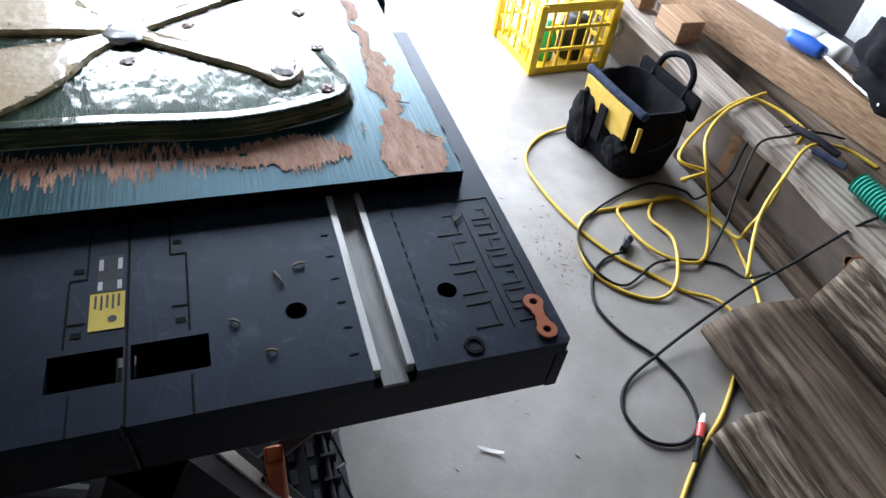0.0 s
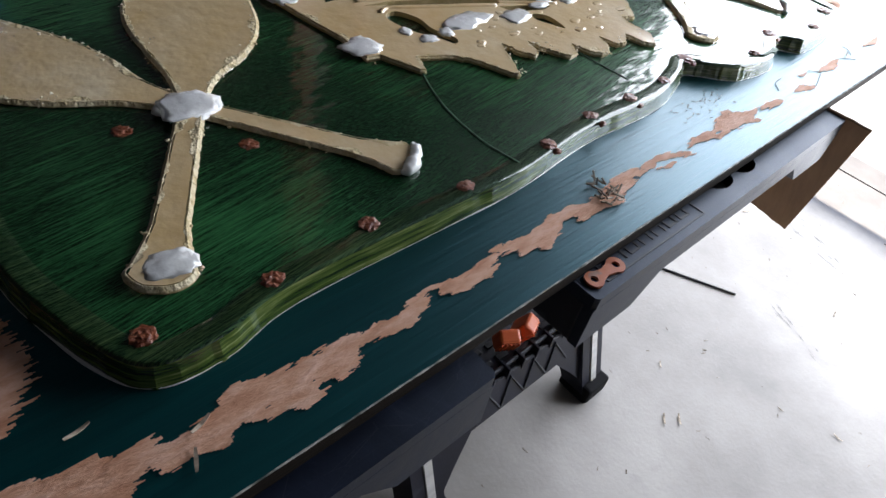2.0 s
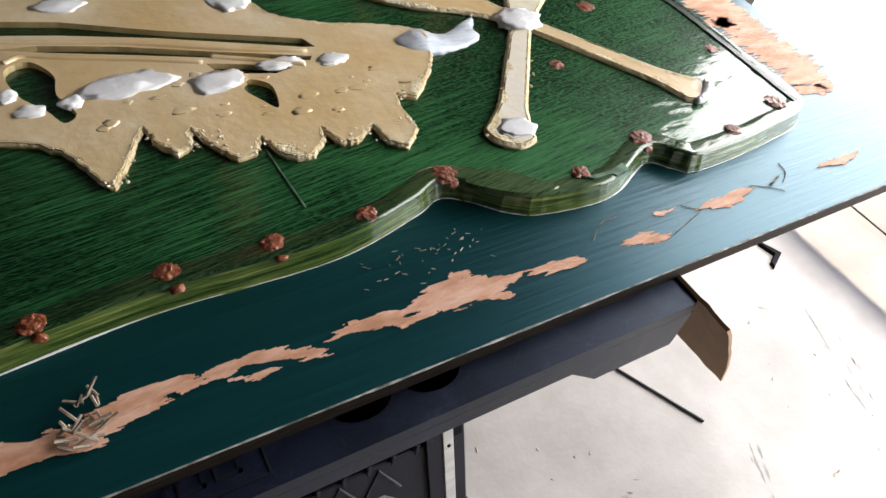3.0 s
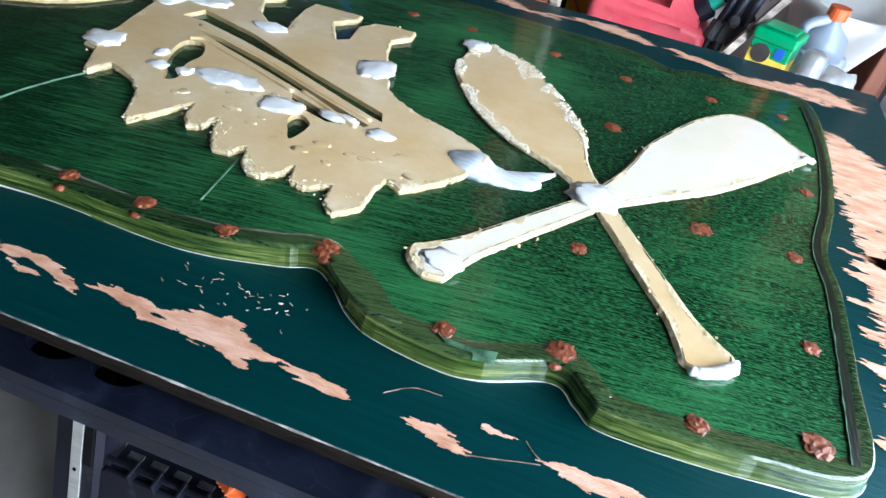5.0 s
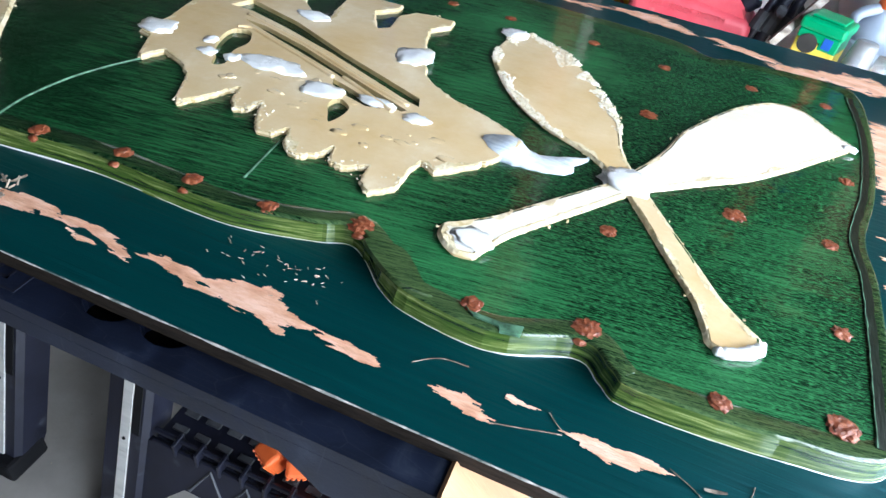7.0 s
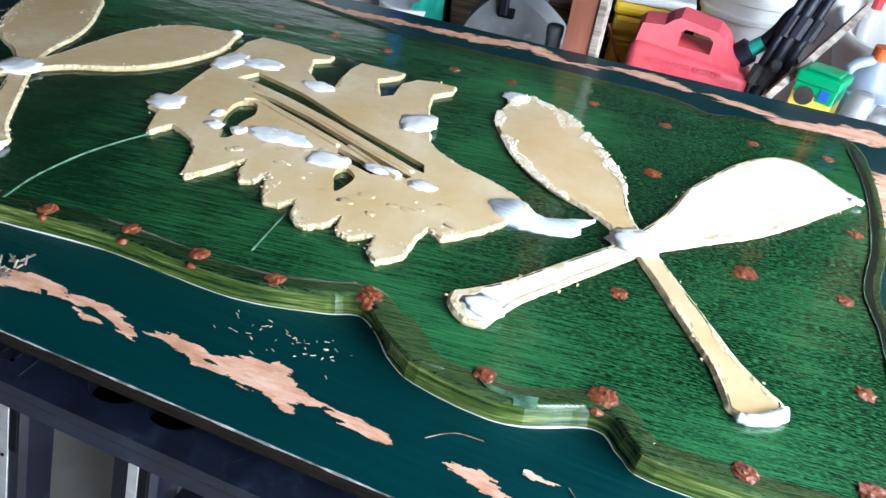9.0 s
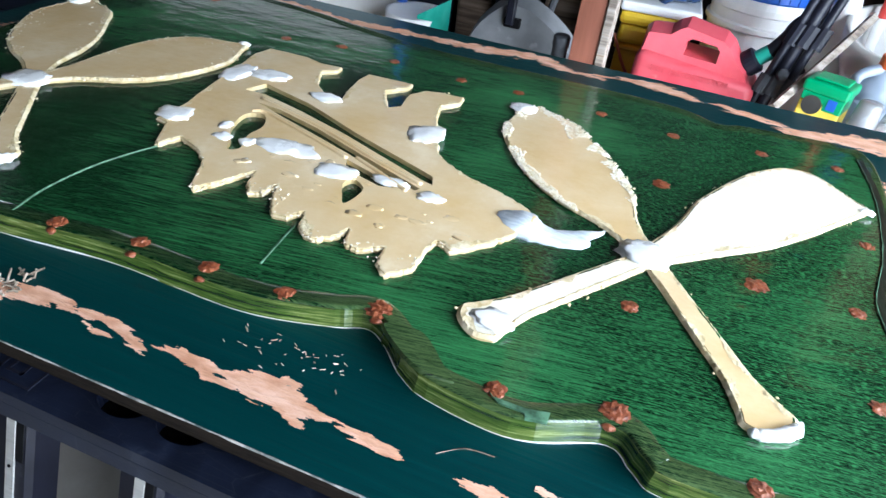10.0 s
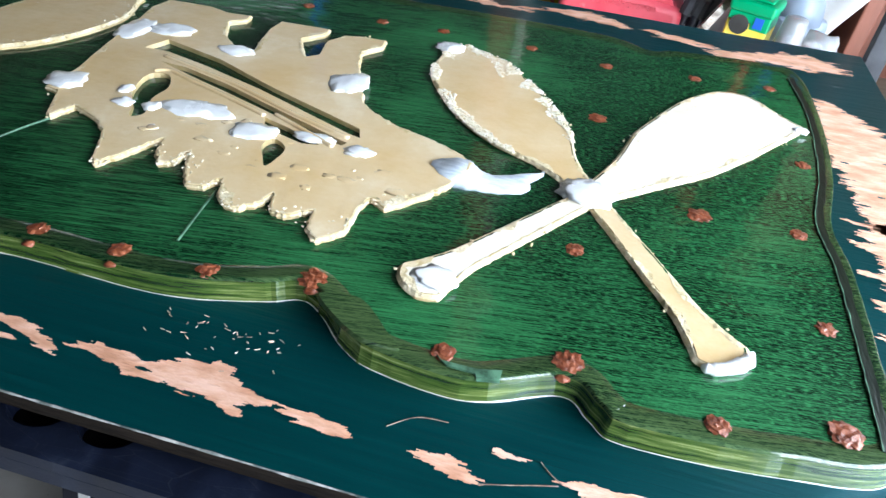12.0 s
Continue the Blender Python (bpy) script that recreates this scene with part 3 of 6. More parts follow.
            box(xa + wd - 0.003, xa + wd, ya, ya + (yb - ya) * rng.choice((0.5, 1.0)), B - 0.001, B + 0.0008, bm=bm)
    tagged(part("raised_mark", bm, black_plastic, front), kind="stuff")
    bm = bmesh.new()
    for a, b, c, d in ((x0 + 0.22, x0 + 0.222, -0.022, 0.02), (x0 + 0.03, x0 + 0.22, -0.022, -0.020), (x0 + 0.03, x0 + 0.2, 0.0165, 0.018)):
        box(a, b, c, d, B - 0.001, B + 0.001, bm=bm)
    part("raised_frame", bm, black_plastic, front)
    # orange corner link with two holes
    xa, xb, yk = x0 + 0.018, x0 + 0.054, -0.012
    pts = [(xa + 0.0105 * math.cos(radians(a)), yk + 0.0105 * math.sin(radians(a))) for a in range(45, 316, 18)]
    pts += [((xa + xb) / 2, yk - 0.005)]
    pts += [(xb + 0.0105 * math.cos(radians(a)), yk + 0.0105 * math.sin(radians(a))) for a in range(225, 496, 18)]
    pts += [((xa + xb) / 2, yk + 0.005)]
    part("corner_link", plate(pts, B, B + 0.003, [circle(xa, yk, 0.0042, 14), circle(xb, yk, 0.0042, 14)]), orange_plastic, front, "orange plastic link with two holes")
    part("ring_stop", lathe([(0.010, B - 0.002), (0.010, B + 0.0015), (0.0065, B + 0.0015), (0.0060, B - 0.001)], 20, m=Matrix.Translation((x0 + 0.016, 0.065, 0))), dark_void, front)
    # hinged middle: grip slot, hinge outlines and the warning sticker
    bm = bmesh.new()
    for sx in (1,):
        for a, b, c, d in ((x0 + 0.0, x0 + 0.40, 0.371, 0.3735), (x0 + 0.09, x0 + 0.115, 0.423, 0.425), (x0 + 0.115, x0 + 0.117, 0.408, 0.424), (x0 + 0.117, x0 + 0.17, 0.423, 0.425),
                           (x0 + 0.17, x0 + 0.172, 0.408, 0.424), (x0 + 0.172, x0 + 0.25, 0.408, 0.410), (x0 + 0.09, x0 + 0.12, 0.318, 0.320), (x0 + 0.12, x0 + 0.122, 0.318, 0.334),
                           (x0 + 0.122, x0 + 0.19, 0.318, 0.320), (x0 + 0.19, x0 + 0.192, 0.318, 0.334), (x0 + 0.192, x0 + 0.25, 0.333, 0.335),
                           (x0 + 0.10, x0 + 0.106, 0.410, 0.419), (x0 + 0.18, x0 + 0.186, 0.412, 0.421), (x0 + 0.10, x0 + 0.106, 0.322, 0.331), (x0 + 0.205, x0 + 0.211, 0.323, 0.331), (x0, x0 + 0.04, 0.318, 0.320), (x0, x0 + 0.04, 0.415, 0.417)):
            box(a, b, c, d, B - 0.002, B + 0.0006, bm=bm)
    part("hinge_outline", bm, dark_void, front)
    st = part("warning_sticker", box(x0 + 0.105, x0 + 0.150, 0.375, 0.405, B, B + 0.0007), sticker_yellow, front, "yellow warning sticker")
    bm = bmesh.new()
    for k in range(5):
        box(x0 + 0.131 - 0.002 * (k % 2), x0 + 0.147, 0.379 + k * 0.005, 0.381 + k * 0.005, B + 0.0007, B + 0.001, bm=bm)
    lathe([(0.004, B + 0.0007), (0.004, B + 0.001)], 10, bm=bm, m=Matrix.Translation((x0 + 0.117, 0.385, 0)))
    part("sticker_print", bm, ink, st)
    part("type_plate", box(x0 + 0.151, x0 + 0.20, 0.377, 0.400, B, B + 0.0006), grey_plastic, front, "grey type plate with pale bars")
    bm = bmesh.new()
    for yk in (0.379, 0.396):
        box(x0 + 0.154, x0 + 0.165, yk - 0.001, yk + 0.003, B + 0.0006, B + 0.0009, bm=bm)
        box(x0 + 0.18, x0 + 0.195, yk - 0.001, yk + 0.003, B + 0.0006, B + 0.0009, bm=bm)
    part("plate_print", bm, sticker_white, front)
    # legs: two A-frames
    for back in (False, True):
        yy = (lambda y: 0.744 - y) if back else (lambda y: y)
        for xl in (cx - 0.262, cx + 0.242):
            leg = bmesh.new()
            rings = []
            for z, hw in ((B - 0.06, 0.040), (0.45, 0.042), (0.12, 0.040), (0.05, 0.040), (0.0, 0.034)):
                yf = 0.072 + 0.37 * z
                wx = 0.040 if z > 0.04 else 0.036
                rings.append([leg.verts.new((x, yy(y), z)) for x, y in ((xl - wx, yf), (xl + wx * 0.8, yf), (xl + wx, yf + 0.012), (xl + wx, yf + 1.7 * hw), (xl - wx, yf + 1.7 * hw))])
            for a, b in zip(rings, rings[1:]):
                for k in range(5):
                    leg.faces.new((a[k], a[(k + 1) % 5], b[(k + 1) % 5], b[k]))
            leg.faces.new(rings[0])
            leg.faces.new(rings[-1][::-1])
            g = part("leg", leg, black_plastic, w)
            if not back:
                m = Matrix.Translation((xl, 0.072, 0)) @ pose(0, 0, 0, -math.degrees(math.atan(0.37)))
                part("leg_strip", box(-0.010, 0.010, -0.003, 0.006, 0.05, 0.76, 0.001, m=m), aluminium, g, "pale aluminium strip with a screw hole")
                part("latch_plate", box(0.011, 0.028, -0.002, 0.006, 0.24, 0.74, 0.001, m=m), dark_void, g)
                for z in (0.225, 0.60):
                    part("screw", lathe([(0.0035, -0.001), (0.0035, 0.0012)], 10, m=m @ pose(0.0, -0.003, z, 90)), dark_void, g)
            y0f, y1f = sorted((yy(0.066), yy(0.150)))
            part("foot", box(xl - 0.038, xl + 0.042, y0f, y1f, 0.0, 0.05, 0.008), dark_void, g)
    # lower shelf with slotted front rail and arched brace
    sh = part("lower_shelf", box(cx - 0.215, cx + 0.20, 0.172, 0.572, 0.205, 0.218, 0.003), black_plastic, w, "black plastic shelf with a slotted rail")
    for zz, yv in ((0.232, 0.176), (0.214, 0.166)):
        part("shelf_rail", tube([(cx - 0.215, yv, zz), (cx + 0.20, yv, zz)], 0.005, 2, 8), black_plastic, sh)
    for k in range(9):
        xk = cx - 0.20 + k * 0.044
        for ya in (0.195, 0.228):
            part("shelf_slot", box(xk, xk + 0.028, ya, ya + 0.012, 0.2165, 0.2215, 0.001, seg=1), grey_plastic, sh)
        part("rail_clip", box(xk + 0.030, xk + 0.036, 0.158, 0.186, 0.205, 0.240, 0.001, seg=1), black_plastic, sh)
    arch = [(cx - 0.225, 0.215), (cx + 0.205, 0.215), (cx + 0.205, 0.06), (cx + 0.17, 0.10), (cx + 0.12, 0.150), (cx - 0.14, 0.150), (cx - 0.19, 0.10), (cx - 0.225, 0.06)]
    bm = plate(arch, 0, 0.010)
    for v in bm.verts:
        v.co = Vector((v.co.x, 0.092 + 0.37 * v.co.y - v.co.z, v.co.y))
    part("brace", bm, black_plastic, sh)
    bm = bmesh.new()
    for k in range(4):
        xa = cx - 0.13 + k * 0.07
        tube([(xa, 0.082 + 0.37 * 0.155 - 0.001, 0.155), (xa + 0.035, 0.082 + 0.37 * 0.21 - 0.001, 0.21), (xa + 0.07, 0.082 + 0.37 * 0.155 - 0.001, 0.155)], 0.003, 1, 6, bm)
    part("brace_rib", bm, grey_plastic, sh)
    # two orange clamp dogs stored in the shelf
    for k, (xk, rz, lean) in enumerate(((cx - 0.005, -30, 24), (cx + 0.050, 24, 30))):
        m = pose(xk, 0.205, 0.262, lean, 0, rz)
        d = part("clamp_dog", box(-0.022, 0.022, -0.014, 0.016, -0.030, 0.024, 0.006, m=m), bright_orange, w, "bright orange ribbed clamp dog")
        for j in range(5):
            part("rib", box(-0.0205 + j * 0.0088, -0.0160 + j * 0.0088, -0.0175, -0.013, -0.025, 0.020, 0.0015, seg=1, m=m), bright_orange, d)
    # folding braces below the end
    for ya, yb in ((0.20, 0.33), (0.54, 0.41)):
        part("strut", tube([(x0 + 0.03, ya, B - 0.08), (cx - 0.12, yb, 0.28)], 0.012, 2, 8), grey_plastic, w)
    part("release_lever", box(x0 + 0.05, x0 + 0.075, 0.25, 0.272, 0.50, 0.60, 0.004), bright_orange, w, "orange release lever")
    return w


workbench(0.061, "workbenches under the board")
workbench(0.837, "workbenches under the board")

# ---------------------------------------------------------------- painted board
LEN, WID = 1.645, 1.043
board = thing("painted_board", "dark teal painted board with chipped bare patches", "board")
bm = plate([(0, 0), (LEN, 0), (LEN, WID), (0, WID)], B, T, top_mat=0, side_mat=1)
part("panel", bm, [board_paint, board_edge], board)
bm = tube([(0.0, 0.0005, T - 0.0006), (LEN, 0.0005, T - 0.0006)], lambda t: 0.0007 + 0.0011 * abs(noise.noise((t * 60, 0, 0))), 160, 6)
part("front_arris", bm, pale_arris, board, "pale chipped front edge")


def chip(points, widths, seed, rag=0.5, tear=1.0):
    """A bare patch where the paint has flaked: small flakes gone along a line, torn along the grain."""
    line = [np.array((p.x, p.y)) for p in spline([(p[0], p[1], 0) for p in points], 10)]
    n = len(line)
    pts = np.array(line)
    ts = np.linspace(0, len(widths) - 1, n)
    ws = np.interp(ts, np.arange(len(widths)), widths)
    pad = max(widths) * 1.6 + 0.004 + 0.016 * tear
    dx, dy = 0.0022, 0.0009
    xs = np.arange(pts[:, 0].min() - pad, pts[:, 0].max() + pad, dx)
    ys = np.arange(pts[:, 1].min() - pad, pts[:, 1].max() + pad, dy)
    z = T + 0.0006 + 0.00022 * (seed % 5)
    bm = bmesh.new()
    made = {}

    def corner(i, j):
        if (i, j) not in made:
            x, y = xs[0] + i * dx, ys[0] + j * dy
            made[i, j] = bm.verts.new((min(max(x, 0.001), LEN - 0.001) + 0.0007 * noise.noise((i * 3.1, j * 1.7, seed)), min(max(y, 0.002), WID - 0.002) + 0.0003 * noise.noise((i * 2.3, j * 2.9, seed)), z))
        return made[i, j]

    for i, x in enumerate(xs):
        if x < 0.0 or x > LEN:
            continue
        for j, y in enumerate(ys):
            if y < 0.001 or y > WID:
                continue
            # strands of paint tear unevenly along the grain
            xt = x + tear * (0.013 * noise.noise((x * 9, y * 330, seed + 11)) + 0.003 * noise.noise((x * 20, y * 900, seed + 13)))
            yt = y + tear * 0.004 * noise.noise((x * 45, y * 45, seed + 17))
            d = np.hypot(pts[:, 0] - xt, pts[:, 1] - yt)
            k = int(np.argmin(d))
            if d[k] > ws[k] * 1.8 + 0.002:
                continue
            # islands of paint left standing
            if ws[k] > 0.006 and noise.noise((x * 38, y * 130, seed + 21)) > 0.60:
                continue
            w = ws[k] * (1 + rag * (noise.noise((x * 55, y * 90, seed)) + 0.4 * noise.noise((x * 40, y * 500, seed + 3)) + 0.2 * noise.noise((x * 120, y * 1400, seed + 6))))
            if d[k] < w:
                bm.faces.new((corner(i, j), corner(i + 1, j), corner(i + 1, j + 1), corner(i, j + 1)))
    return part("bare_patch", bm, bare_wood, board)


chip([(0.004, 0.052), (0.03, 0.05), (0.06, 0.048), (0.09, 0.055), (0.115, 0.058)], [0.030, 0.042, 0.040, 0.026, 0.010], 1, 0.3)
chip([(0.11, 0.060), (0.125, 0.057), (0.16, 0.045), (0.185, 0.054), (0.215, 0.051), (0.264, 0.047), (0.30, 0.055)], [0.009, 0.012, 0.011, 0.014, 0.019, 0.017, 0.005], 2)
chip([(0.295, 0.056), (0.343, 0.046), (0.37, 0.058), (0.40, 0.053), (0.443, 0.050), (0.474, 0.064)], [0.005, 0.009, 0.006, 0.009, 0.008, 0.004], 3)
chip([(0.47, 0.063), (0.514, 0.048), (0.561, 0.057), (0.60, 0.050), (0.64, 0.049), (0.68, 0.060), (0.72, 0.058)], [0.005, 0.012, 0.009, 0.011, 0.012, 0.010, 0.005], 4)
chip([(0.72, 0.060), (0.751, 0.061), (0.78, 0.057), (0.80, 0.047), (0.808, 0.041)], [0.004, 0.006, 0.005, 0.005, 0.001], 5)
chip([(0.735, 0.050), (0.76, 0.045), (0.775, 0.044)], [0.001, 0.003, 0.001], 6)
chip([(0.816, 0.054), (0.85, 0.057), (0.88, 0.050), (0.908, 0.055), (0.935, 0.058), (0.955, 0.052), (0.975, 0.045)], [0.001, 0.007, 0.008, 0.011, 0.017, 0.013, 0.002], 7)
chip([(0.955, 0.048), (0.966, 0.040), (0.978, 0.034)], [0.010, 0.007, 0.001], 15)
chip([(0.95, 0.058), (0.985, 0.050), (1.0, 0.053)], [0.006, 0.004, 0.001], 8)
chip([(1.005, 0.052), (1.03, 0.047), (1.045, 0.045), (1.077, 0.041)], [0.002, 0.005, 0.005, 0.001], 9)
chip([(1.115, 0.046), (1.135, 0.043), (1.150, 0.038), (1.168, 0.033)], [0.003, 0.008, 0.006, 0.001], 10)
chip([(1.228, 0.053), (1.26, 0.052), (1.285, 0.053), (1.305, 0.055)], [0.002, 0.009, 0.007, 0.001], 11)
chip([(1.18, 0.064), (1.20, 0.063)], [0.003, 0.001], 12)
chip([(1.42, 0.052), (1.46, 0.050), (1.50, 0.056)], [0.002, 0.006, 0.001], 13)
# left end
chip([(0.060, 0.135), (0.062, 0.175), (0.064, 0.225), (0.062, 0.29)], [0.014, 0.036, 0.026, 0.008], 14, 0.45)
chip([(0.062, 0.29), (0.070, 0.33), (0.066, 0.37), (0.074, 0.41), (0.068, 0.46), (0.075, 0.51), (0.070, 0.57)], [0.014, 0.012, 0.020, 0.012, 0.018, 0.010, 0.012], 20, 0.8, 2.6)
chip([(0.085, 0.31), (0.088, 0.37), (0.084, 0.44), (0.090, 0.50)], [0.004, 0.008, 0.006, 0.005], 23, 0.9, 2.6)
# right end: a long bare band, feathered towards the sign
chip([(1.535, 0.82), (1.56, 0.74), (1.578, 0.66), (1.58, 0.57), (1.57, 0.48), (1.575, 0.38), (1.57, 0.29), (1.572, 0.22), (1.58, 0.17)], [0.006, 0.045, 0.062, 0.050, 0.034, 0.040, 0.036, 0.042, 0.012], 40, 0.3, 1.6)
for k in range(11):
    y = 0.50 - k * 0.033 + ((k * 7) % 3 - 1) * 0.009
    chip([(1.508 + 0.008 * ((k * 5) % 3), y + 0.004), (1.535, y), (1.56, y - 0.004)], [0.002 + 0.006 * ((k * 3) % 4) / 3, 0.005 + 0.005 * ((k * 3) % 4) / 3, 0.010], 50 + k, 0.6)
# back edge
chip([(0.10, 0.97), (0.22, 0.972), (0.35, 0.985), (0.46, 0.975), (0.51, 0.962), (0.607, 0.972)], [0.004, 0.010, 0.014, 0.013, 0.016, 0.012], 70, 0.6, 2.2)
chip([(0.60, 0.972), (0.73, 0.980), (0.81, 0.987), (0.87, 1.0), (0.925, 1.008), (0.96, 0.99), (1.0, 0.975), (1.05, 0.985), (1.085, 0.998)], [0.012, 0.014, 0.020, 0.021, 0.020, 0.016, 0.007, 0.010, 0.002], 71, 0.6, 2.2)
chip([(1.08, 1.004), (1.12, 1.003), (1.16, 1.0), (1.20, 0.993), (1.24, 0.975)], [0.002, 0.016, 0.020, 0.016, 0.002], 72, 0.6, 2.2)
chip([(1.27, 0.985), (1.315, 0.972), (1.35, 0.962), (1.385, 0.95)], [0.003, 0.014, 0.012, 0.002], 73, 0.6, 2.2)
chip([(1.37, 0.935), (1.42, 0.94), (1.48, 0.955), (1.54, 0.962), (1.585, 0.955)], [0.004, 0.016, 0.022, 0.034, 0.012], 74, 0.6, 2.2)

# ---------------------------------------------------------------- carved sign
sign = thing("carved_sign", "green glossy carved sign with crossed cream paddles and leaf", "sign")
OUTLINE = [(0.145, 0.110), (0.205, 0.097), (0.28, 0.113), (0.45, 0.113), (0.56, 0.114), (0.70, 0.129), (0.85, 0.128), (0.94, 0.149), (0.975, 0.163), (1.0, 0.15), (1.03, 0.122),
           (1.065, 0.107), (1.144, 0.102), (1.216, 0.131), (1.242, 0.113), (1.27, 0.100), (1.386, 0.108), (1.478, 0.135), (1.486, 0.245), (1.488, 0.36), (1.482, 0.44), (1.503, 0.55),
           (1.514, 0.70), (1.503, 0.85), (1.44, 0.876), (1.31, 0.860), (1.272, 0.845), (1.2, 0.872), (1.0, 0.875), (0.78, 0.868), (0.62, 0.89), (0.473, 0.92), (0.29, 0.935),
           (0.15, 0.925), (0.117, 0.62), (0.112, 0.40), (0.103, 0.28), (0.112, 0.20)]
edge = spline([(x, y, 0) for x, y in OUTLINE], 10, True)
bm = plate(edge, T, S - 0.0007, inset=0.006, top_mat=0, side_mat=1, jag=0.0012)
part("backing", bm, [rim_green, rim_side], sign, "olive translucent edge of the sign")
n = len(edge)
face = []
for i, p in enumerate(edge):
    t = (edge[(i + 1) % n] - edge[i - 1]).normalized()
    face.append((p.x - t.y * 0.014, p.y + t.x * 0.014))
bm = plate(face, S - 0.0006, S, inset=0.002, top_mat=0, side_mat=1, jag=0.0012)
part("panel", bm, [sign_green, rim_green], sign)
# the poured coat stands up in a low lip along the rim and runs down inwards
rows = []
bm = bmesh.new()
for i, p in enumerate(edge):
    t = (edge[(i + 1) % n] - edge[i - 1]).normalized()
    g = 0.75 + 0.5 * noise.noise((p.x * 9, p.y * 9, 2)) + 0.25 * noise.noise((p.x * 40, p.y * 40, 5))
    rows.append([bm.verts.new((p.x - t.y * d, p.y + t.x * d, S + h * g)) for d, h in ((0.005, -0.0014), (0.006, 0.0018), (0.008, 0.0023), (0.012, 0.0018), (0.018, 0.0009), (0.025, 0.0001), (0.026, -0.0009))])
for i in range(n):
    a, b = rows[i], rows[(i + 1) % n]
    for k in range(6):
        bm.faces.new((a[k], b[k], b[k + 1], a[k + 1]))
part("rim_lip", bm, rim_green, sign, "olive raised lip of clear resin", smooth=True)
# bead of clear glue squeezed out along the foot of the panel
bead = [Vector((p.x, p.y, T + 0.001)) for p in edge]
part("glue_bead", tube(bead[::3], lambda t: 0.0003 + 0.0020 * max(0, noise.noise((t * 38, 3, 0))), 3, 6, closed=True), white_resin, sign, "pale bead of dried glue", smooth=True)
# pale scraped bracket and a clear lens of resin by the wavy edge
part("scraped_bracket", plate([(1.112, 0.121), (1.116, 0.117), (1.146, 0.117), (1.166, 0.122), (1.166, 0.112), (1.148, 0.108), (1.146, 0.112), (1.122, 0.113)], S - 0.001, S + 0.0034), scribe_green, sign, "pale green scraped mark")
loop = spline([(x, y, 0) for x, y in ((0.994, 0.156), (1.032, 0.163), (1.066, 0.134), (1.082, 0.116), (1.050, 0.116), (1.019, 0.132))], 6, True)
part("resin_lens", plate([(p.x, p.y) for p in loop], S - 0.001, S + 0.0032, inset=0.002), rim_green, sign, "smooth olive patch of resin")
# scratched lines in the coat
for a in ([(0.598, 0.320), (0.582, 0.283), (0.568, 0.235), (0.563, 0.176), (0.570, 0.13)], [(0.838, 0.262), (0.841, 0.22), (0.845, 0.178)]):
    part("scribed_line", tube([(x, y, S) for x, y in a], 0.0014, 8, 6), scribe_green, sign)


def scuffed_rim(pts, z, seed, parent, wide=0.006, crust=0, where=None):
    """A pale roughened band along the edge of a foam cut-out, with stray crumbs."""
    n = len(pts)
    area = sum(pts[i][0] * pts[(i + 1) % n][1] - pts[(i + 1) % n][0] * pts[i][1] for i in range(n))
    sgn = 1 if area > 0 else -1
    bm = bmesh.new()
    outer, inner = [], []
    for i in range(n):
        t = Vector((pts[(i + 1) % n][0] - pts[i - 1][0], pts[(i + 1) % n][1] - pts[i - 1][1]))
        t = t.normalized() if t.length > 1e-9 else Vector((1, 0))
        g = noise.noise((pts[i][0] * 24, pts[i][1] * 24, seed))
        w = wide * max(0.0, 0.15 + 2.6 * g + 1.0 * noise.noise((pts[i][0] * 130, pts[i][1] * 130, seed)))
        o = 0.0012 * noise.noise((pts[i][0] * 300, pts[i][1] * 300, seed))
        outer.append(bm.verts.new((pts[i][0] + t.y * sgn * (0.001 + o), pts[i][1] - t.x * sgn * (0.001 + o), z - 0.003)))
        inner.append((bm.verts.new((pts[i][0] - t.y * sgn * 0.0025, pts[i][1] + t.x * sgn * 0.0025, z + 0.0003 + 0.4 * abs(o))), bm.verts.new((pts[i][0] - t.y * sgn * (0.003 + w), pts[i][1] + t.x * sgn * (0.003 + w), z + 0.0003))))
    for i in range(n):
        j = (i + 1) % n
        bm.faces.new((outer[i], outer[j], inner[j][0], inner[i][0]))
        bm.faces.new((inner[i][0], inner[j][0], inner[j][1], inner[i][1]))
    rng = random.Random(seed)
    for k in range(45):
        p = pts[rng.randrange(n)]
        r = rng.uniform(0.0005, 0.0016)
        lump(p[0] + rng.uniform(-0.005, 0.005), p[1] + rng.uniform(-0.005, 0.005), rng.uniform(S + 0.0005, z), r * rng.uniform(0.8, 2), r * rng.uniform(0.8, 2), r, k, 0.5, 1, bm)
    tagged(part("torn_edge", bm, foam_fuzz, parent, "pale torn foam edge"), kind="stuff")
    bm = bmesh.new()
    near = [p for p in pts if where is None or where(p)]
    mid = Vector((sum(p[0] for p in near) / max(1, len(near)), sum(p[1] for p in near) / max(1, len(near)))) if near else None
    for k in range(crust if near else 0):
        p = Vector(near[rng.randrange(len(near))][:2])
        g = noise.noise((p.x * 22, p.y * 22, seed + 4))
        if g < -0.2:
            continue
        q = p + (mid - p).normalized() * rng.uniform(-0.002, 0.008 + 0.06 * max(0, g + 0.15))
        r = rng.uniform(0.0007, 0.0017) * (1.1 if crust > 1000 else 0.8)
        lump(q.x, q.y, z + rng.uniform(-0.001, 0.001), r * rng.uniform(0.8, 1.7), r * rng.uniform(0.8, 1.7), r * 0.5, k, 0.8, 1, bm)
    return tagged(part("foam_crust", bm, foam_crust, parent, "whitish crumbs of torn foam"), kind="stuff")


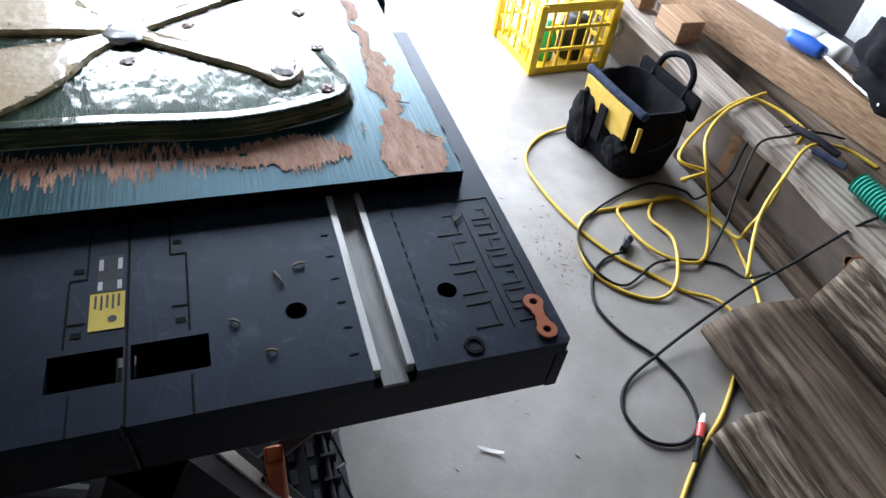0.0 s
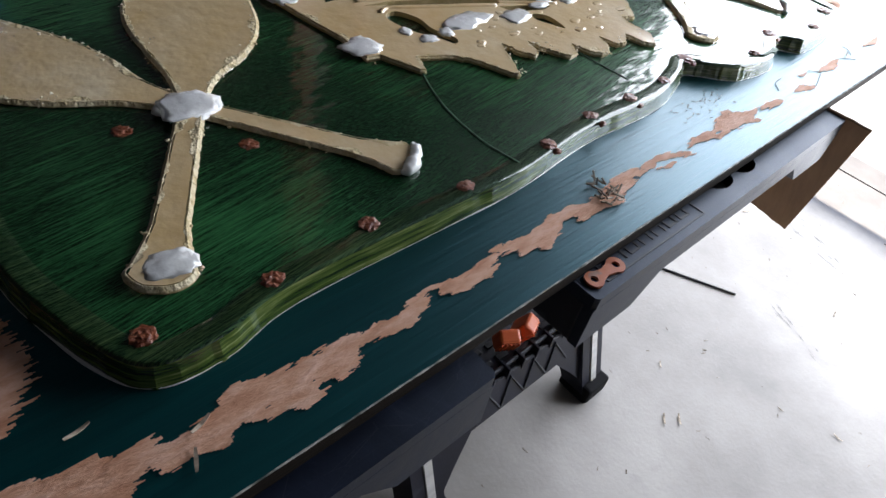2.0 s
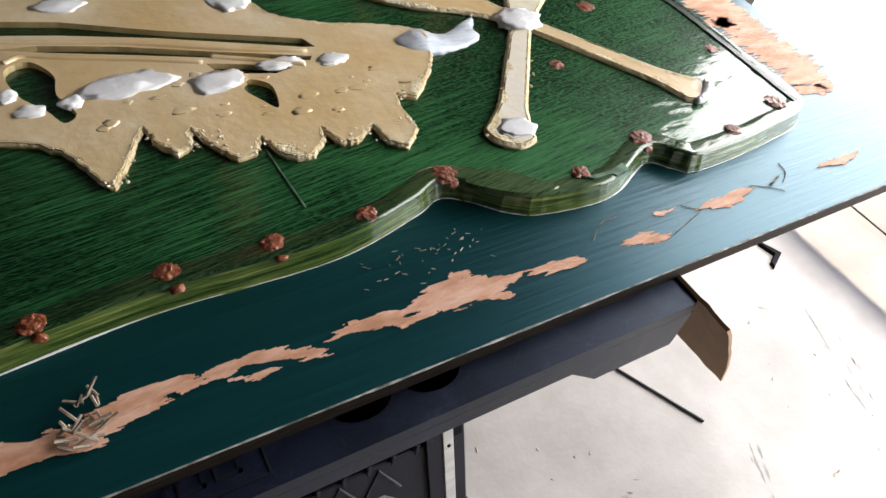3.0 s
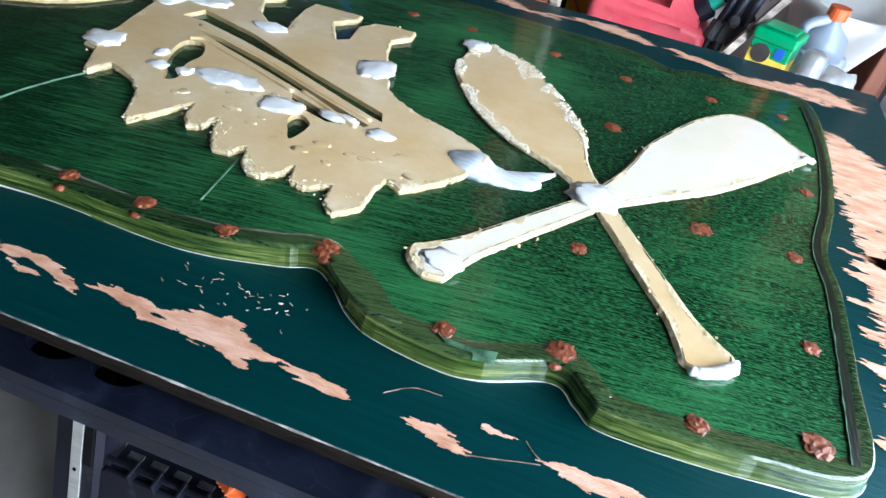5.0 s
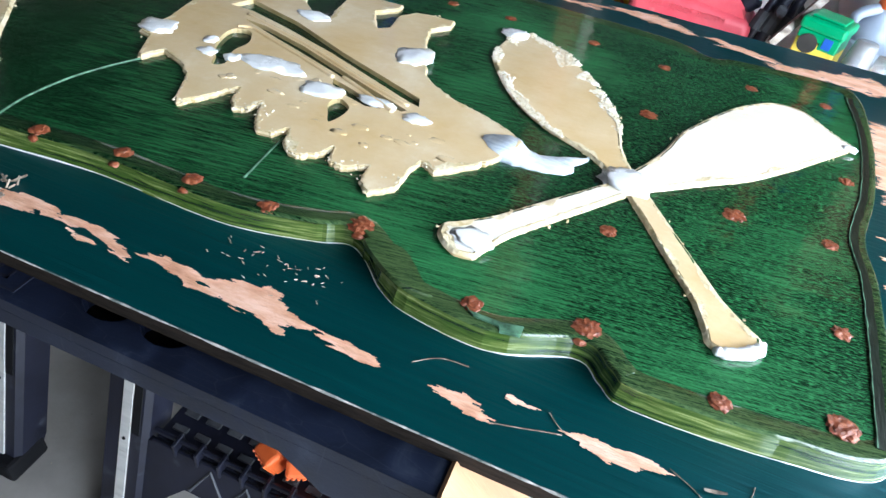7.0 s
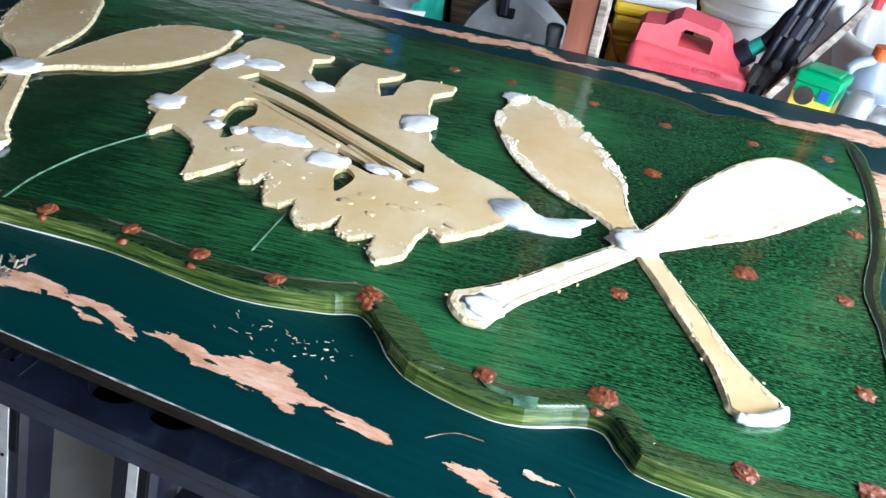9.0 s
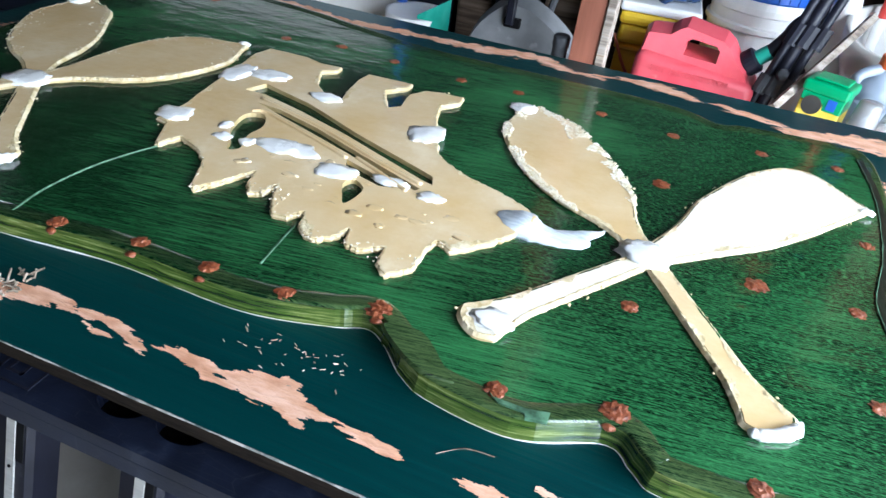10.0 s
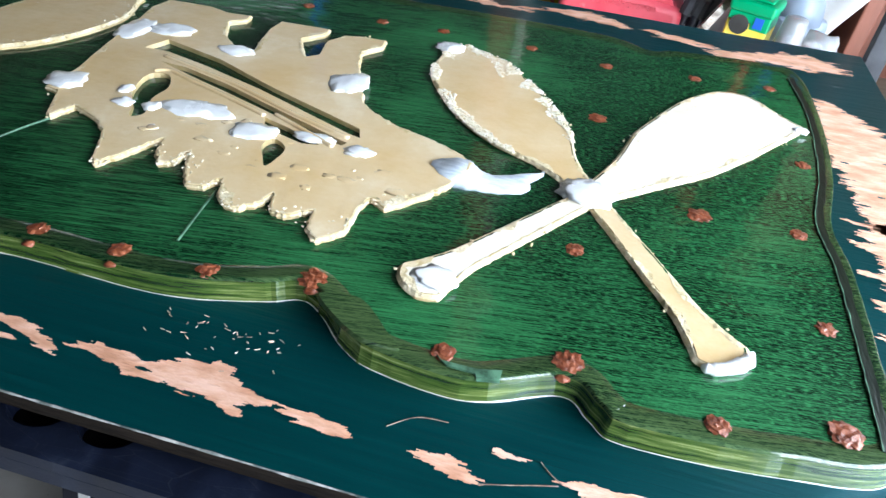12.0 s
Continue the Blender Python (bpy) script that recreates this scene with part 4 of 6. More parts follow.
def paddle(cx, cy, tip, butt, left, right, z, seed, mat, crust=0):
    """One paddle cut from foam: a thick butt, a narrow shaft and a broad blade; left and right give the blade's half widths."""
    c, tip, butt = Vector((cx, cy)), Vector(tip), Vector(butt)
    d, e = (tip - c).normalized(), (butt - c).normalized()
    out_l, out_r = [], []
    for i in range(18):
        u = 1 - i / 18
        p = c + e * (butt - c).length * u
        w = 0.0130 + 0.004 * u + 0.0145 * max(0, (u - 0.72) / 0.28) ** 1.3
        if u > 0.93:
            w *= math.sqrt(max(0.15, 1 - ((u - 0.93) / 0.07) ** 2))
        s = Vector((e.y, -e.x))
        out_l.append(p + s * w)
        out_r.append(p - s * w)
    m = 26
    if isinstance(left[0], tuple):
        s = Vector((-d.y, d.x))
        along = lambda uw: c + d * (tip - c).length * uw[0] + s * uw[1]
        out_l += [along(p) for p in spline([(u, w, 0) for u, w in left], 5)]
        out_r += [along((p.x, -p.y)) for p in spline([(u, w, 0) for u, w in right], 5)]
        m = -1
    for i in range(m + 1):
        u = i / m
        p = c + d * (tip - c).length * u
        s = Vector((-d.y, d.x))
        at = np.linspace(0, 1, len(left))
        k = u * (len(left) - 1)
        sm = lambda ws: spline([(w, 0, 0) for w in ws], 26)[min(int(k * 26), 26 * (len(ws) - 1))].x
        out_l.append(p + s * max(0.001, sm(left) - 0.003))
        out_r.append(p - s * max(0.001, sm(right) - 0.003))
    pts = [(p.x, p.y) for p in spline([(p.x, p.y, 0) for p in out_l + out_r[::-1]], 4, True)]
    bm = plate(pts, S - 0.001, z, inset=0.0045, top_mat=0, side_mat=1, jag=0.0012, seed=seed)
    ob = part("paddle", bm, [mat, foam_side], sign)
    scuffed_rim(pts, z, seed, ob, 0.006, crust, lambda p: (Vector(p) - c).dot(d) > 0.10)
    return ob


def glue(x, y, z, rx, ry, seed, rz=0.006, name="glue_blob"):
    return part(name, lump(x, y, z, rx, ry, rz, seed, 0.5, 3), white_resin, sign, "white glossy glue blob", smooth=True)


for cx, cy, a_tip, a_butt, b_tip, b_butt, mats in (
        (1.215, 0.392, (1.475, 0.648), (1.066, 0.186), (0.975, 0.703), (1.350, 0.186), (foam_lit, foam_cream)),
        (0.328, 0.375, (0.486, 0.670), (0.190, 0.165), (0.11, 0.680), (0.470, 0.188), (foam_cream, foam_cream))):
    big = ([(0.0, 0.0165), (0.2, 0.046), (0.37, 0.082), (0.47, 0.097), (0.69, 0.122), (0.82, 0.129), (0.94, 0.125), (1.02, 0.095), (1.015, 0.038), (1.02, 0.004)],
           [(0.0, 0.0135), (0.25, 0.019), (0.44, 0.024), (0.66, 0.018), (0.85, 0.008), (1.015, 0.0)])
    if cx < 1:
        big = ([0.0165, 0.030, 0.056, 0.078, 0.084, 0.066, 0.008], [0.0165, 0.030, 0.064, 0.078, 0.075, 0.058, 0.008])
    even = ([0.0165, 0.030, 0.062, 0.076, 0.074, 0.060, 0.012], [0.0165, 0.026, 0.054, 0.066, 0.068, 0.066, 0.030])
    paddle(cx, cy, b_tip, b_butt, *even, S + 0.0050, 3 + int(cx * 10), mats[1], 2600 if cx > 1 else 200)
    paddle(cx, cy, a_tip, a_butt, *big, S + 0.0065, 5 + int(cx * 10), mats[0], 120)
    glue(cx - 0.004, cy, S + 0.0062, 0.031, 0.027, 3 + cx, 0.0035, "binding")
    glue(a_butt[0] + 0.02, a_butt[1] + 0.018, S + 0.0068, 0.020, 0.016, 8 + cx, 0.0013)
    e = (Vector(b_butt) - Vector((cx, cy))).normalized()
    s = Vector((-e.y, e.x))
    arc = [Vector(b_butt) - e * 0.008 + e * 0.008 * math.sin(radians(a)) + s * 0.024 * math.cos(radians(a)) for a in range(-12, 193, 20)]
    bm = tube([(p.x, p.y, S + 0.0045) for p in arc], lambda t: 0.0062 * (0.15 + math.sin(math.pi * t) ** 0.6) * (1 + 0.5 * noise.noise((t * 9, cx, 0))), 4, 8)
    part("glue_cap", bm, white_resin, sign, "white glue crusted round the paddle's end", smooth=True)
    glue(b_tip[0] + 0.002, b_tip[1] - 0.006, S + 0.006, 0.020, 0.017, 14 + cx, 0.003)
    glue(a_tip[0] - 0.004, a_tip[1] - 0.003, S + 0.006, 0.010, 0.006, 15 + cx, 0.004)


def leaf():
    """A jagged leaf cut from foam: three horns on one side, soft scallops on the other, a slit along the rib."""
    upper = [(0.593, 0.320), (0.570, 0.368), (0.551, 0.371), (0.553, 0.428), (0.545, 0.470), (0.536, 0.534), (0.527, 0.604), (0.520, 0.640), (0.528, 0.676), (0.561, 0.679),
             (0.598, 0.680), (0.631, 0.670), (0.668, 0.674), (0.668, 0.657), (0.649, 0.640), (0.668, 0.595), (0.694, 0.570), (0.726, 0.566), (0.718, 0.602), (0.713, 0.643),
             (0.717, 0.675), (0.745, 0.677), (0.794, 0.680), (0.794, 0.660), (0.769, 0.630), (0.798, 0.578), (0.812, 0.592), (0.805, 0.639), (0.821, 0.668), (0.848, 0.676),
             (0.884, 0.678), (0.886, 0.655), (0.865, 0.626), (0.878, 0.577), (0.918, 0.485), (0.939, 0.467), (0.976, 0.448), (1.017, 0.436), (1.058, 0.418), (1.080, 0.402)]
    lower = [(1.065, 0.354), (1.045, 0.322), (1.011, 0.287), (0.992, 0.297), (0.987, 0.280), (0.988, 0.239), (0.966, 0.216), (0.950, 0.230), (0.946, 0.257), (0.922, 0.240),
             (0.906, 0.244), (0.897, 0.270), (0.893, 0.252), (0.877, 0.236), (0.860, 0.236), (0.846, 0.249), (0.838, 0.275), (0.827, 0.255), (0.809, 0.253), (0.793, 0.276),
             (0.781, 0.307), (0.776, 0.284), (0.762, 0.276), (0.749, 0.292), (0.742, 0.321), (0.729, 0.298), (0.719, 0.276), (0.704, 0.252), (0.694, 0.262), (0.672, 0.311),
             (0.646, 0.331), (0.612, 0.344), (0.600, 0.316)]
    pts = []
    ring = upper + lower
    for i, p in enumerate(ring):
        q = ring[(i + 1) % len(ring)]
        ln = math.hypot(q[0] - p[0], q[1] - p[1])
        m = max(2, round(ln / 0.0035))
        ragged = i >= len(upper) - 8
        for k in range(m):
            t = k / m
            # small teeth of torn foam along the ragged side
            bite = (0.0032 if ragged else 0.0011) * noise.noise((p[0] * 90 + t * 7, p[1] * 90, i * 1.3)) * math.sin(math.pi * t) ** 0.5
            pts.append((p[0] + (q[0] - p[0]) * t - (q[1] - p[1]) / ln * bite, p[1] + (q[1] - p[1]) * t + (q[0] - p[0]) / ln * bite))
    slit = [(0.591, 0.513), (0.606, 0.548), (0.699, 0.522), (0.797, 0.477), (0.934, 0.424), (0.942, 0.404), (0.927, 0.408), (0.785, 0.466), (0.695, 0.496), (0.627, 0.514)]
    slit2 = [(0.634, 0.485), (0.674, 0.482), (0.747, 0.460), (0.837, 0.424), (0.932, 0.388), (0.928, 0.381), (0.847, 0.408), (0.759, 0.440), (0.692, 0.463)]
    slit3 = [(0.822, 0.405), (0.857, 0.394), (0.905, 0.373), (0.885, 0.368), (0.850, 0.378), (0.828, 0.390)]
    soft = lambda hole: [(p.x, p.y) for p in spline([(x, y, 0) for x, y in hole], 4, True)]
    hole = soft([(0.648, 0.403), (0.641, 0.445), (0.664, 0.455), (0.682, 0.426), (0.680, 0.394), (0.692, 0.360), (0.680, 0.349), (0.668, 0.373)])
    hole2 = soft([(0.853, 0.366), (0.870, 0.356), (0.874, 0.340), (0.868, 0.312), (0.857, 0.328), (0.846, 0.350)])
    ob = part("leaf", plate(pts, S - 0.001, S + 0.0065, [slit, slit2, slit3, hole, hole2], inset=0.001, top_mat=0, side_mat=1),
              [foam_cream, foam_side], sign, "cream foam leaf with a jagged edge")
    scuffed_rim(pts, S + 0.0065, 12, ob, 0.006, 200, lambda p: p[1] < 0.33 and p[0] > 0.66)
    # raised stringy ribs beside the slits, and ridges of spread filler
    for a in ([(0.63, 0.500), (0.70, 0.480), (0.76, 0.462), (0.85, 0.425), (0.93, 0.398)], [(0.642, 0.458), (0.66, 0.466), (0.69, 0.455), (0.76, 0.431), (0.82, 0.408)], [(0.83, 0.416), (0.87, 0.398), (0.92, 0.374)]):
        part("vein", tube([(x, y, S + 0.0058) for x, y in a], 0.0035, 8, 8), foam_cream, ob, smooth=True)
    rng = random.Random(6)
    bm = bmesh.new()
    for k in range(28):
        x, y = rng.uniform(0.70, 1.02), rng.uniform(0.29, 0.40)
        if y > 0.52 - 0.25 * (x - 0.5) - 0.05:
            continue
        r = rng.uniform(0.002, 0.007)
        lump(x, y, S + 0.0064, r * rng.uniform(1, 2.2), r, 0.0004, k, 0.7, 2, bm)
    tagged(part("filler_ridge", bm, foam_cream, ob, smooth=True), kind="stuff")


leaf()
for k, (x, y, rx, ry) in enumerate(((0.742, 0.392, 0.036, 0.019), (0.826, 0.372, 0.023, 0.017), (0.882, 0.528, 0.023, 0.027), (0.639, 0.403, 0.008, 0.010), (0.655, 0.374, 0.012, 0.009), (0.690, 0.378, 0.010, 0.010),
                                    (0.563, 0.395, 0.024, 0.020), (0.545, 0.560, 0.020, 0.030), (0.592, 0.578, 0.030, 0.017), (0.705, 0.556, 0.022, 0.015), (0.894, 0.384, 0.022, 0.009), (0.951, 0.376, 0.016, 0.010))):
    glue(x, y, S + 0.0065, rx * 1.1, ry * 1.1, 30 + k, 0.0028)
# smeared strip of resin from the leaf's tip to the paddles
loop = spline([(1.030, 0.384, 0), (1.050, 0.404, 0), (1.075, 0.411, 0), (1.092, 0.398, 0), (1.116, 0.402, 0), (1.160, 0.424, 0), (1.147, 0.397, 0), (1.147, 0.383, 0), (1.133, 0.369, 0), (1.097, 0.359, 0), (1.058, 0.359, 0)], 6, True)
bm = plate([(p.x, p.y) for p in loop], S, S + 0.0085, inset=0.004, jag=0.003)
for v in bm.verts:
    if v.co.x > 1.06 and v.co.z > S + 0.001:
        v.co.z -= min(0.006, 0.14 * (v.co.x - 1.06))
part("resin_smear", bm, smear_resin, sign, "smeared bluish white resin strip", smooth=True)

# dark routed groove inside the far end of the sign
line = spline([(1.462, 0.140, 0), (1.466, 0.245, 0), (1.468, 0.36, 0), (1.462, 0.44, 0), (1.483, 0.55, 0), (1.494, 0.70, 0), (1.484, 0.83, 0)], 10)
left = [(p.x - 0.003 - 0.0015 * noise.noise((p.y * 60, 1, 0)), p.y) for p in line]
right = [(p.x + 0.006 + 0.0020 * noise.noise((p.y * 50, 7, 0)), p.y) for p in line]
part("groove", plate(left + right[::-1], S - 0.001, S + 0.0014), groove_green, sign, "dark routed groove")
part("groove_edge", tube([(x, y, S + 0.0013) for x, y in left], lambda t: 0.0007 + 0.0012 * max(0, noise.noise((t * 40, 5, 0))), 3, 6), scribe_green, sign, "pale scraped groove edge")
# brown resin dots round the rim and between the paddles
DOTS = [(0.721, 0.765), (0.850, 0.758), (0.950, 0.765), (1.091, 0.763), (1.208, 0.748), (1.339, 0.763), (1.449, 0.777), (1.208, 0.580), (1.332, 0.405), (1.207, 0.298), (1.464, 0.563),
        (1.437, 0.409), (1.440, 0.266), (1.434, 0.147), (1.335, 0.124), (1.217, 0.150), (1.116, 0.127), (0.983, 0.172), (0.892, 0.150), (0.805, 0.148), (0.721, 0.148), (0.625, 0.136),
        (0.490, 0.131), (0.374, 0.140), (0.268, 0.129), (0.163, 0.133), (0.346, 0.296), (0.236, 0.594), (0.283, 0.851), (0.512, 0.749), (0.613, 0.774), (0.254, 0.372), (0.345, 0.540)]
for k, (x, y) in enumerate(DOTS):
    r = 0.0125 if k in (8, 15, 17, 13, 7) else 0.0095
    part("resin_dot", lump(x, y, S + (0.0010 if y < 0.18 else -0.0004), r, r * 0.95, 0.0026, k + 1, 0.5, 3, freq=3.0), brown_dot, sign, smooth=False)

# smaller brown spots on the front rim, just below some of the dots
for k, (x, y) in enumerate(((0.986, 0.159), (1.214, 0.134), (0.807, 0.132), (0.724, 0.131), (0.628, 0.124))):
    part("rim_spot", lump(x, y, S - 0.002, 0.006, 0.004, 0.003, 60 + k, 0.5, 2), brown_dot, sign, smooth=True)

# shavings and crumbs on the bench top beside the board
rng = random.Random(17)
for x, y, ln, a in ((-0.125, 0.230, 0.020, 20), (-0.165, 0.275, 0.010, 60), (-0.100, 0.205, 0.012, 100), (-0.205, 0.245, 0.010, 75), (-0.060, 0.020, 0.014, 130)):
    z = B + 0.0005
    bm = tube([(x, y, z + 0.001), (x + ln * 0.5 * math.cos(radians(a)), y + ln * 0.5 * math.sin(radians(a)), z + 0.003), (x + ln * math.cos(radians(a)), y + ln * math.sin(radians(a)), z + 0.001)], 0.0013, 4, 6)
    tagged(part("wood_crumb", bm, wood_chip, smooth=True), "small pale wood crumb on the black bench", "crumb", group="crumbs on the bench")

# wood shavings on the board
rng = random.Random(7)


def shaving(x, y, z, length, turn, seed, name="wood_shaving", mat=None):
    m = pose(x, y, z, 0, 0, turn)
    w = length * 0.16
    bm = bmesh.new()
    rows = []
    for i in range(5):
        t = i / 4 - 0.5
        rows.append([bm.verts.new(m @ Vector((t * length, s * w * (1 - 1.5 * t * t), 0.0012 + 0.10 * length * (4 * t * t) * (1 if seed % 2 else 0.5)))) for s in (-0.5, 0.5)])
    for a, b in zip(rows, rows[1:]):
        bm.faces.new((a[0], a[1], b[1], b[0]))
    made = bmesh.ops.extrude_face_region(bm, geom=list(bm.faces))
    for v in made["geom"]:
        if isinstance(v, bmesh.types.BMVert):
            v.co.z += 0.0008
    return part(name, bm, mat or wood_chip)


bm = bmesh.new()
for k in range(30):
    x, y, ln, a = 0.644 + rng.uniform(-0.018, 0.014), 0.057 + rng.uniform(-0.022, 0.02), rng.uniform(0.005, 0.015), rng.uniform(0, math.pi)
    z = T + 0.001 + rng.uniform(0, 0.006)
    tube([(x, y, z), (x + ln * math.cos(a), y + ln * math.sin(a), z + rng.uniform(-0.001, 0.006))], 0.0012, 2, 5, bm)
tagged(part("splinter_heap", bm, wood_chip), "small heap of grey and pink splinters on the board", "splinters", kind="stuff")
bm = bmesh.new()
for k in range(45):
    x, y = rng.gauss(0.93, 0.03), rng.gauss(0.10, 0.012)
    tube([(x, y, T + 0.001), (x + rng.uniform(-0.005, 0.005), y + rng.uniform(-0.003, 0.003), T + 0.001)], 0.00045, 1, 4, bm)
tagged(part("paint_crumbs", bm, wood_chip), "fine pale paint crumbs on the teal board", "crumbs", kind="stuff")
bm = bmesh.new()
for pts in ([(1.168, 0.034), (1.19, 0.040), (1.21, 0.046), (1.225, 0.050)], [(1.21, 0.066), (1.218, 0.058), (1.228, 0.052)], [(1.31, 0.06), (1.33, 0.05), (1.345, 0.038)], [(1.355, 0.05), (1.37, 0.06), (1.375, 0.075)], [(1.09, 0.06), (1.11, 0.075), (1.135, 0.078)]):
    tube([(x, y, T + 0.001) for x, y in pts], 0.0005, 6, 5, bm)
tagged(part("loose_threads", bm, wood_chip), "thin pale threads lying on the teal board", "threads", kind="stuff")
for k, (x, y, a) in enumerate(((0.073, 0.018, 40), (0.165, 0.058, 20), (0.15, 0.036, 65), (0.10, 0.10, 10), (1.345, 0.055, 15))):
    tagged(shaving(x, y, T + 0.001, 0.018, a, k, "wood_sliver"), "small wood sliver lying on the board", "sliver", group="slivers on the board")

# ---------------------------------------------------------------- drooping cardboard flap at the end of the bench


def sheet(corners, thick, mat, name, label, category, n=10, sag=0.0, seed=0):
    """A thin slightly bent sheet between four corners."""
    a, b, c, d = [Vector(p) for p in corners]
    bm = bmesh.new()
    nrm = (b - a).cross(d - a).normalized()
    grid = [[(a.lerp(b, i / n)).lerp(d.lerp(c, i / n), j / n) + nrm * (sag * math.sin(math.pi * i / n) + 0.002 * noise.noise((i * 0.5, j * 0.5, seed))) for j in range(n + 1)] for i in range(n + 1)]
    top = [[bm.verts.new(p + nrm * thick / 2) for p in row] for row in grid]
    low = [[bm.verts.new(p - nrm * thick / 2) for p in row] for row in grid]
    for i in range(n):
        for j in range(n):
            bm.faces.new((top[i][j], top[i + 1][j], top[i + 1][j + 1], top[i][j + 1]))
            bm.faces.new((low[i][j], low[i][j + 1], low[i + 1][j + 1], low[i + 1][j]))
    for i in range(n):
        bm.faces.new((top[i][0], low[i][0], low[i + 1][0], top[i + 1][0]))
        bm.faces.new((top[i][n], top[i + 1][n], low[i + 1][n], low[i][n]))
        bm.faces.new((top[0][i], top[0][i + 1], low[0][i + 1], low[0][i]))
        bm.faces.new((top[n][i], low[n][i], low[n][i + 1], top[n][i + 1]))
    return solid(name, bm, mat, label, category)


sheet([(1.155, -0.070, 0.8135), (1.46, -0.013, 0.416), (1.425, 0.088, 0.450), (1.155, 0.030, 0.8135)], 0.004, cardboard, "cardboard_flap", "brown cardboard flap drooping from the bench end", "cardboard", sag=0.008)

# ---------------------------------------------------------------- things on the floor
tagged(part("thin_rod", tube([(1.56, 0.30, 0.004), (1.705, 0.024, 0.004)], 0.0035, 2, 6), black_cord), "thin black rod lying on the concrete floor", "rod")
br = plate([(2.270, 0.378), (2.300, 0.318), (2.236, 0.286), (2.240, 0.306), (2.276, 0.324), (2.262, 0.372)], 0.0, 0.012, inset=0.002)
solid("corner_bracket", br, dark_void, "small black corner bracket lying on the concrete", "bracket")
rng = random.Random(21)
CHIPS = [(0.493, -0.103, 0.05), (0.46, -0.12, 0.035), (0.717, -0.029, 0.03), (1.487, -0.379, 0.025), (1.171, -0.076, 0.03), (1.077, -0.632, 0.03), (1.176, -0.503, 0.03), (0.842, 0.076, 0.015),
         (1.443, -0.248, 0.015), (1.2, -0.10, 0.03), (0.47, -0.148, 0.03), (0.55, -0.15, 0.02), (1.55, -0.60, 0.03), (1.9, -0.2, 0.025), (2.1, 0.2, 0.03), (1.3, 0.02, 0.02)]
for k, (x, y, ln) in enumerate(CHIPS):
    tagged(shaving(x, y, 0.001, ln, rng.uniform(0, 180), k), "curled wood shaving on the concrete floor", "shaving", group="shavings on the floor")
tagged(shaving(0.03, -0.19, 0.001, 0.06, 62, 3, "paper_scrap", white_plastic), "torn white paper scrap on the concrete floor", "paper scrap")
bm = bmesh.new()
for k in range(260):
    x, y = rng.uniform(-0.4, 2.6), rng.uniform(-1.0, 0.3)
    if rng.random() < 0.45:
        x, y = rng.gauss(0.55, 0.12), rng.gauss(-0.62, 0.05)
    a, ln = rng.uniform(0, math.pi), rng.uniform(0.003, 0.012)
    tube([(x, y, 0.001), (x + ln * math.cos(a), y + ln * math.sin(a), 0.001)], rng.uniform(0.0004, 0.0012), 1, 4, bm)
tagged(part("floor_litter", bm, wood_chip), "fine sawdust and splinters scattered on the floor", "litter", kind="stuff")

# old scrape on the floor
bm = bmesh.new()
row = [(bm.verts.new((x - 0.004 - 0.003 * (k % 2), y - 0.006, 0.0006)), bm.verts.new((x + 0.003, y + 0.007 + 0.003 * (k % 3), 0.0006))) for k, (x, y) in enumerate((p.x, p.y) for p in spline([(0.60, -0.445, 0), (0.554, -0.457, 0), (0.481, -0.474, 0), (0.42, -0.474, 0), (0.354, -0.469, 0)], 6))]
for a, b in zip(row, row[1:]):
    bm.faces.new((a[0], a[1], b[1], b[0]))
solid("floor_scrape", bm, concrete_stain, "dark old scrape mark on the concrete floor", "stain", kind="structure")

# pale scuffs dragged across the floor near the door
rng = random.Random(41)
for x0, y0, x1, y1 in ((2.21, 0.15, 2.10, -0.16), (2.24, 0.08, 2.15, -0.12), (1.78, -0.05, 1.70, -0.22)):
    bm = bmesh.new()
    for k in range(10):
        t = rng.random()
        x, y, ln = x0 + (x1 - x0) * t + rng.gauss(0, 0.012), y0 + (y1 - y0) * t + rng.gauss(0, 0.008), rng.uniform(0.01, 0.035)
        dx, dy, w = (x1 - x0) * ln / 0.3, (y1 - y0) * ln / 0.3, rng.uniform(0.0012, 0.004)
        bm.faces.new([bm.verts.new(v) for v in ((x - dx, y - dy, 0.0006), (x + w, y - 0.2 * w, 0.0006), (x + dx, y + dy, 0.0006), (x - w, y + 0.3 * w, 0.0006))])
    solid("floor_scuff", bm, concrete_scuff, "grey scuff marks dragged across the concrete floor", "scuff", kind="structure")

# cords
Z1 = 0.006


def cord(name, runs, r, mat, label, plug=None):
    c = thing(name, label, "cord")
    for pts in runs:
        part("cable", tube(pts, r, 10, 8), mat, c, smooth=True)
    if plug:
        x, y, a = plug
        m = pose(x, y, 0.014, 0, 0, a)
        bm = box(-0.02, 0.02, -0.012, 0.012, -0.012, 0.012, 0.005, m=m)
        lathe([(0.010, 0.0), (0.014, 0.012), (0.014, 0.022), (0.010, 0.026)], 16, bm=bm, m=m @ pose(0.018, 0, 0, 0, 90, 0))
        part("plug", bm, black_plastic, c, "black moulded plug")
    return c


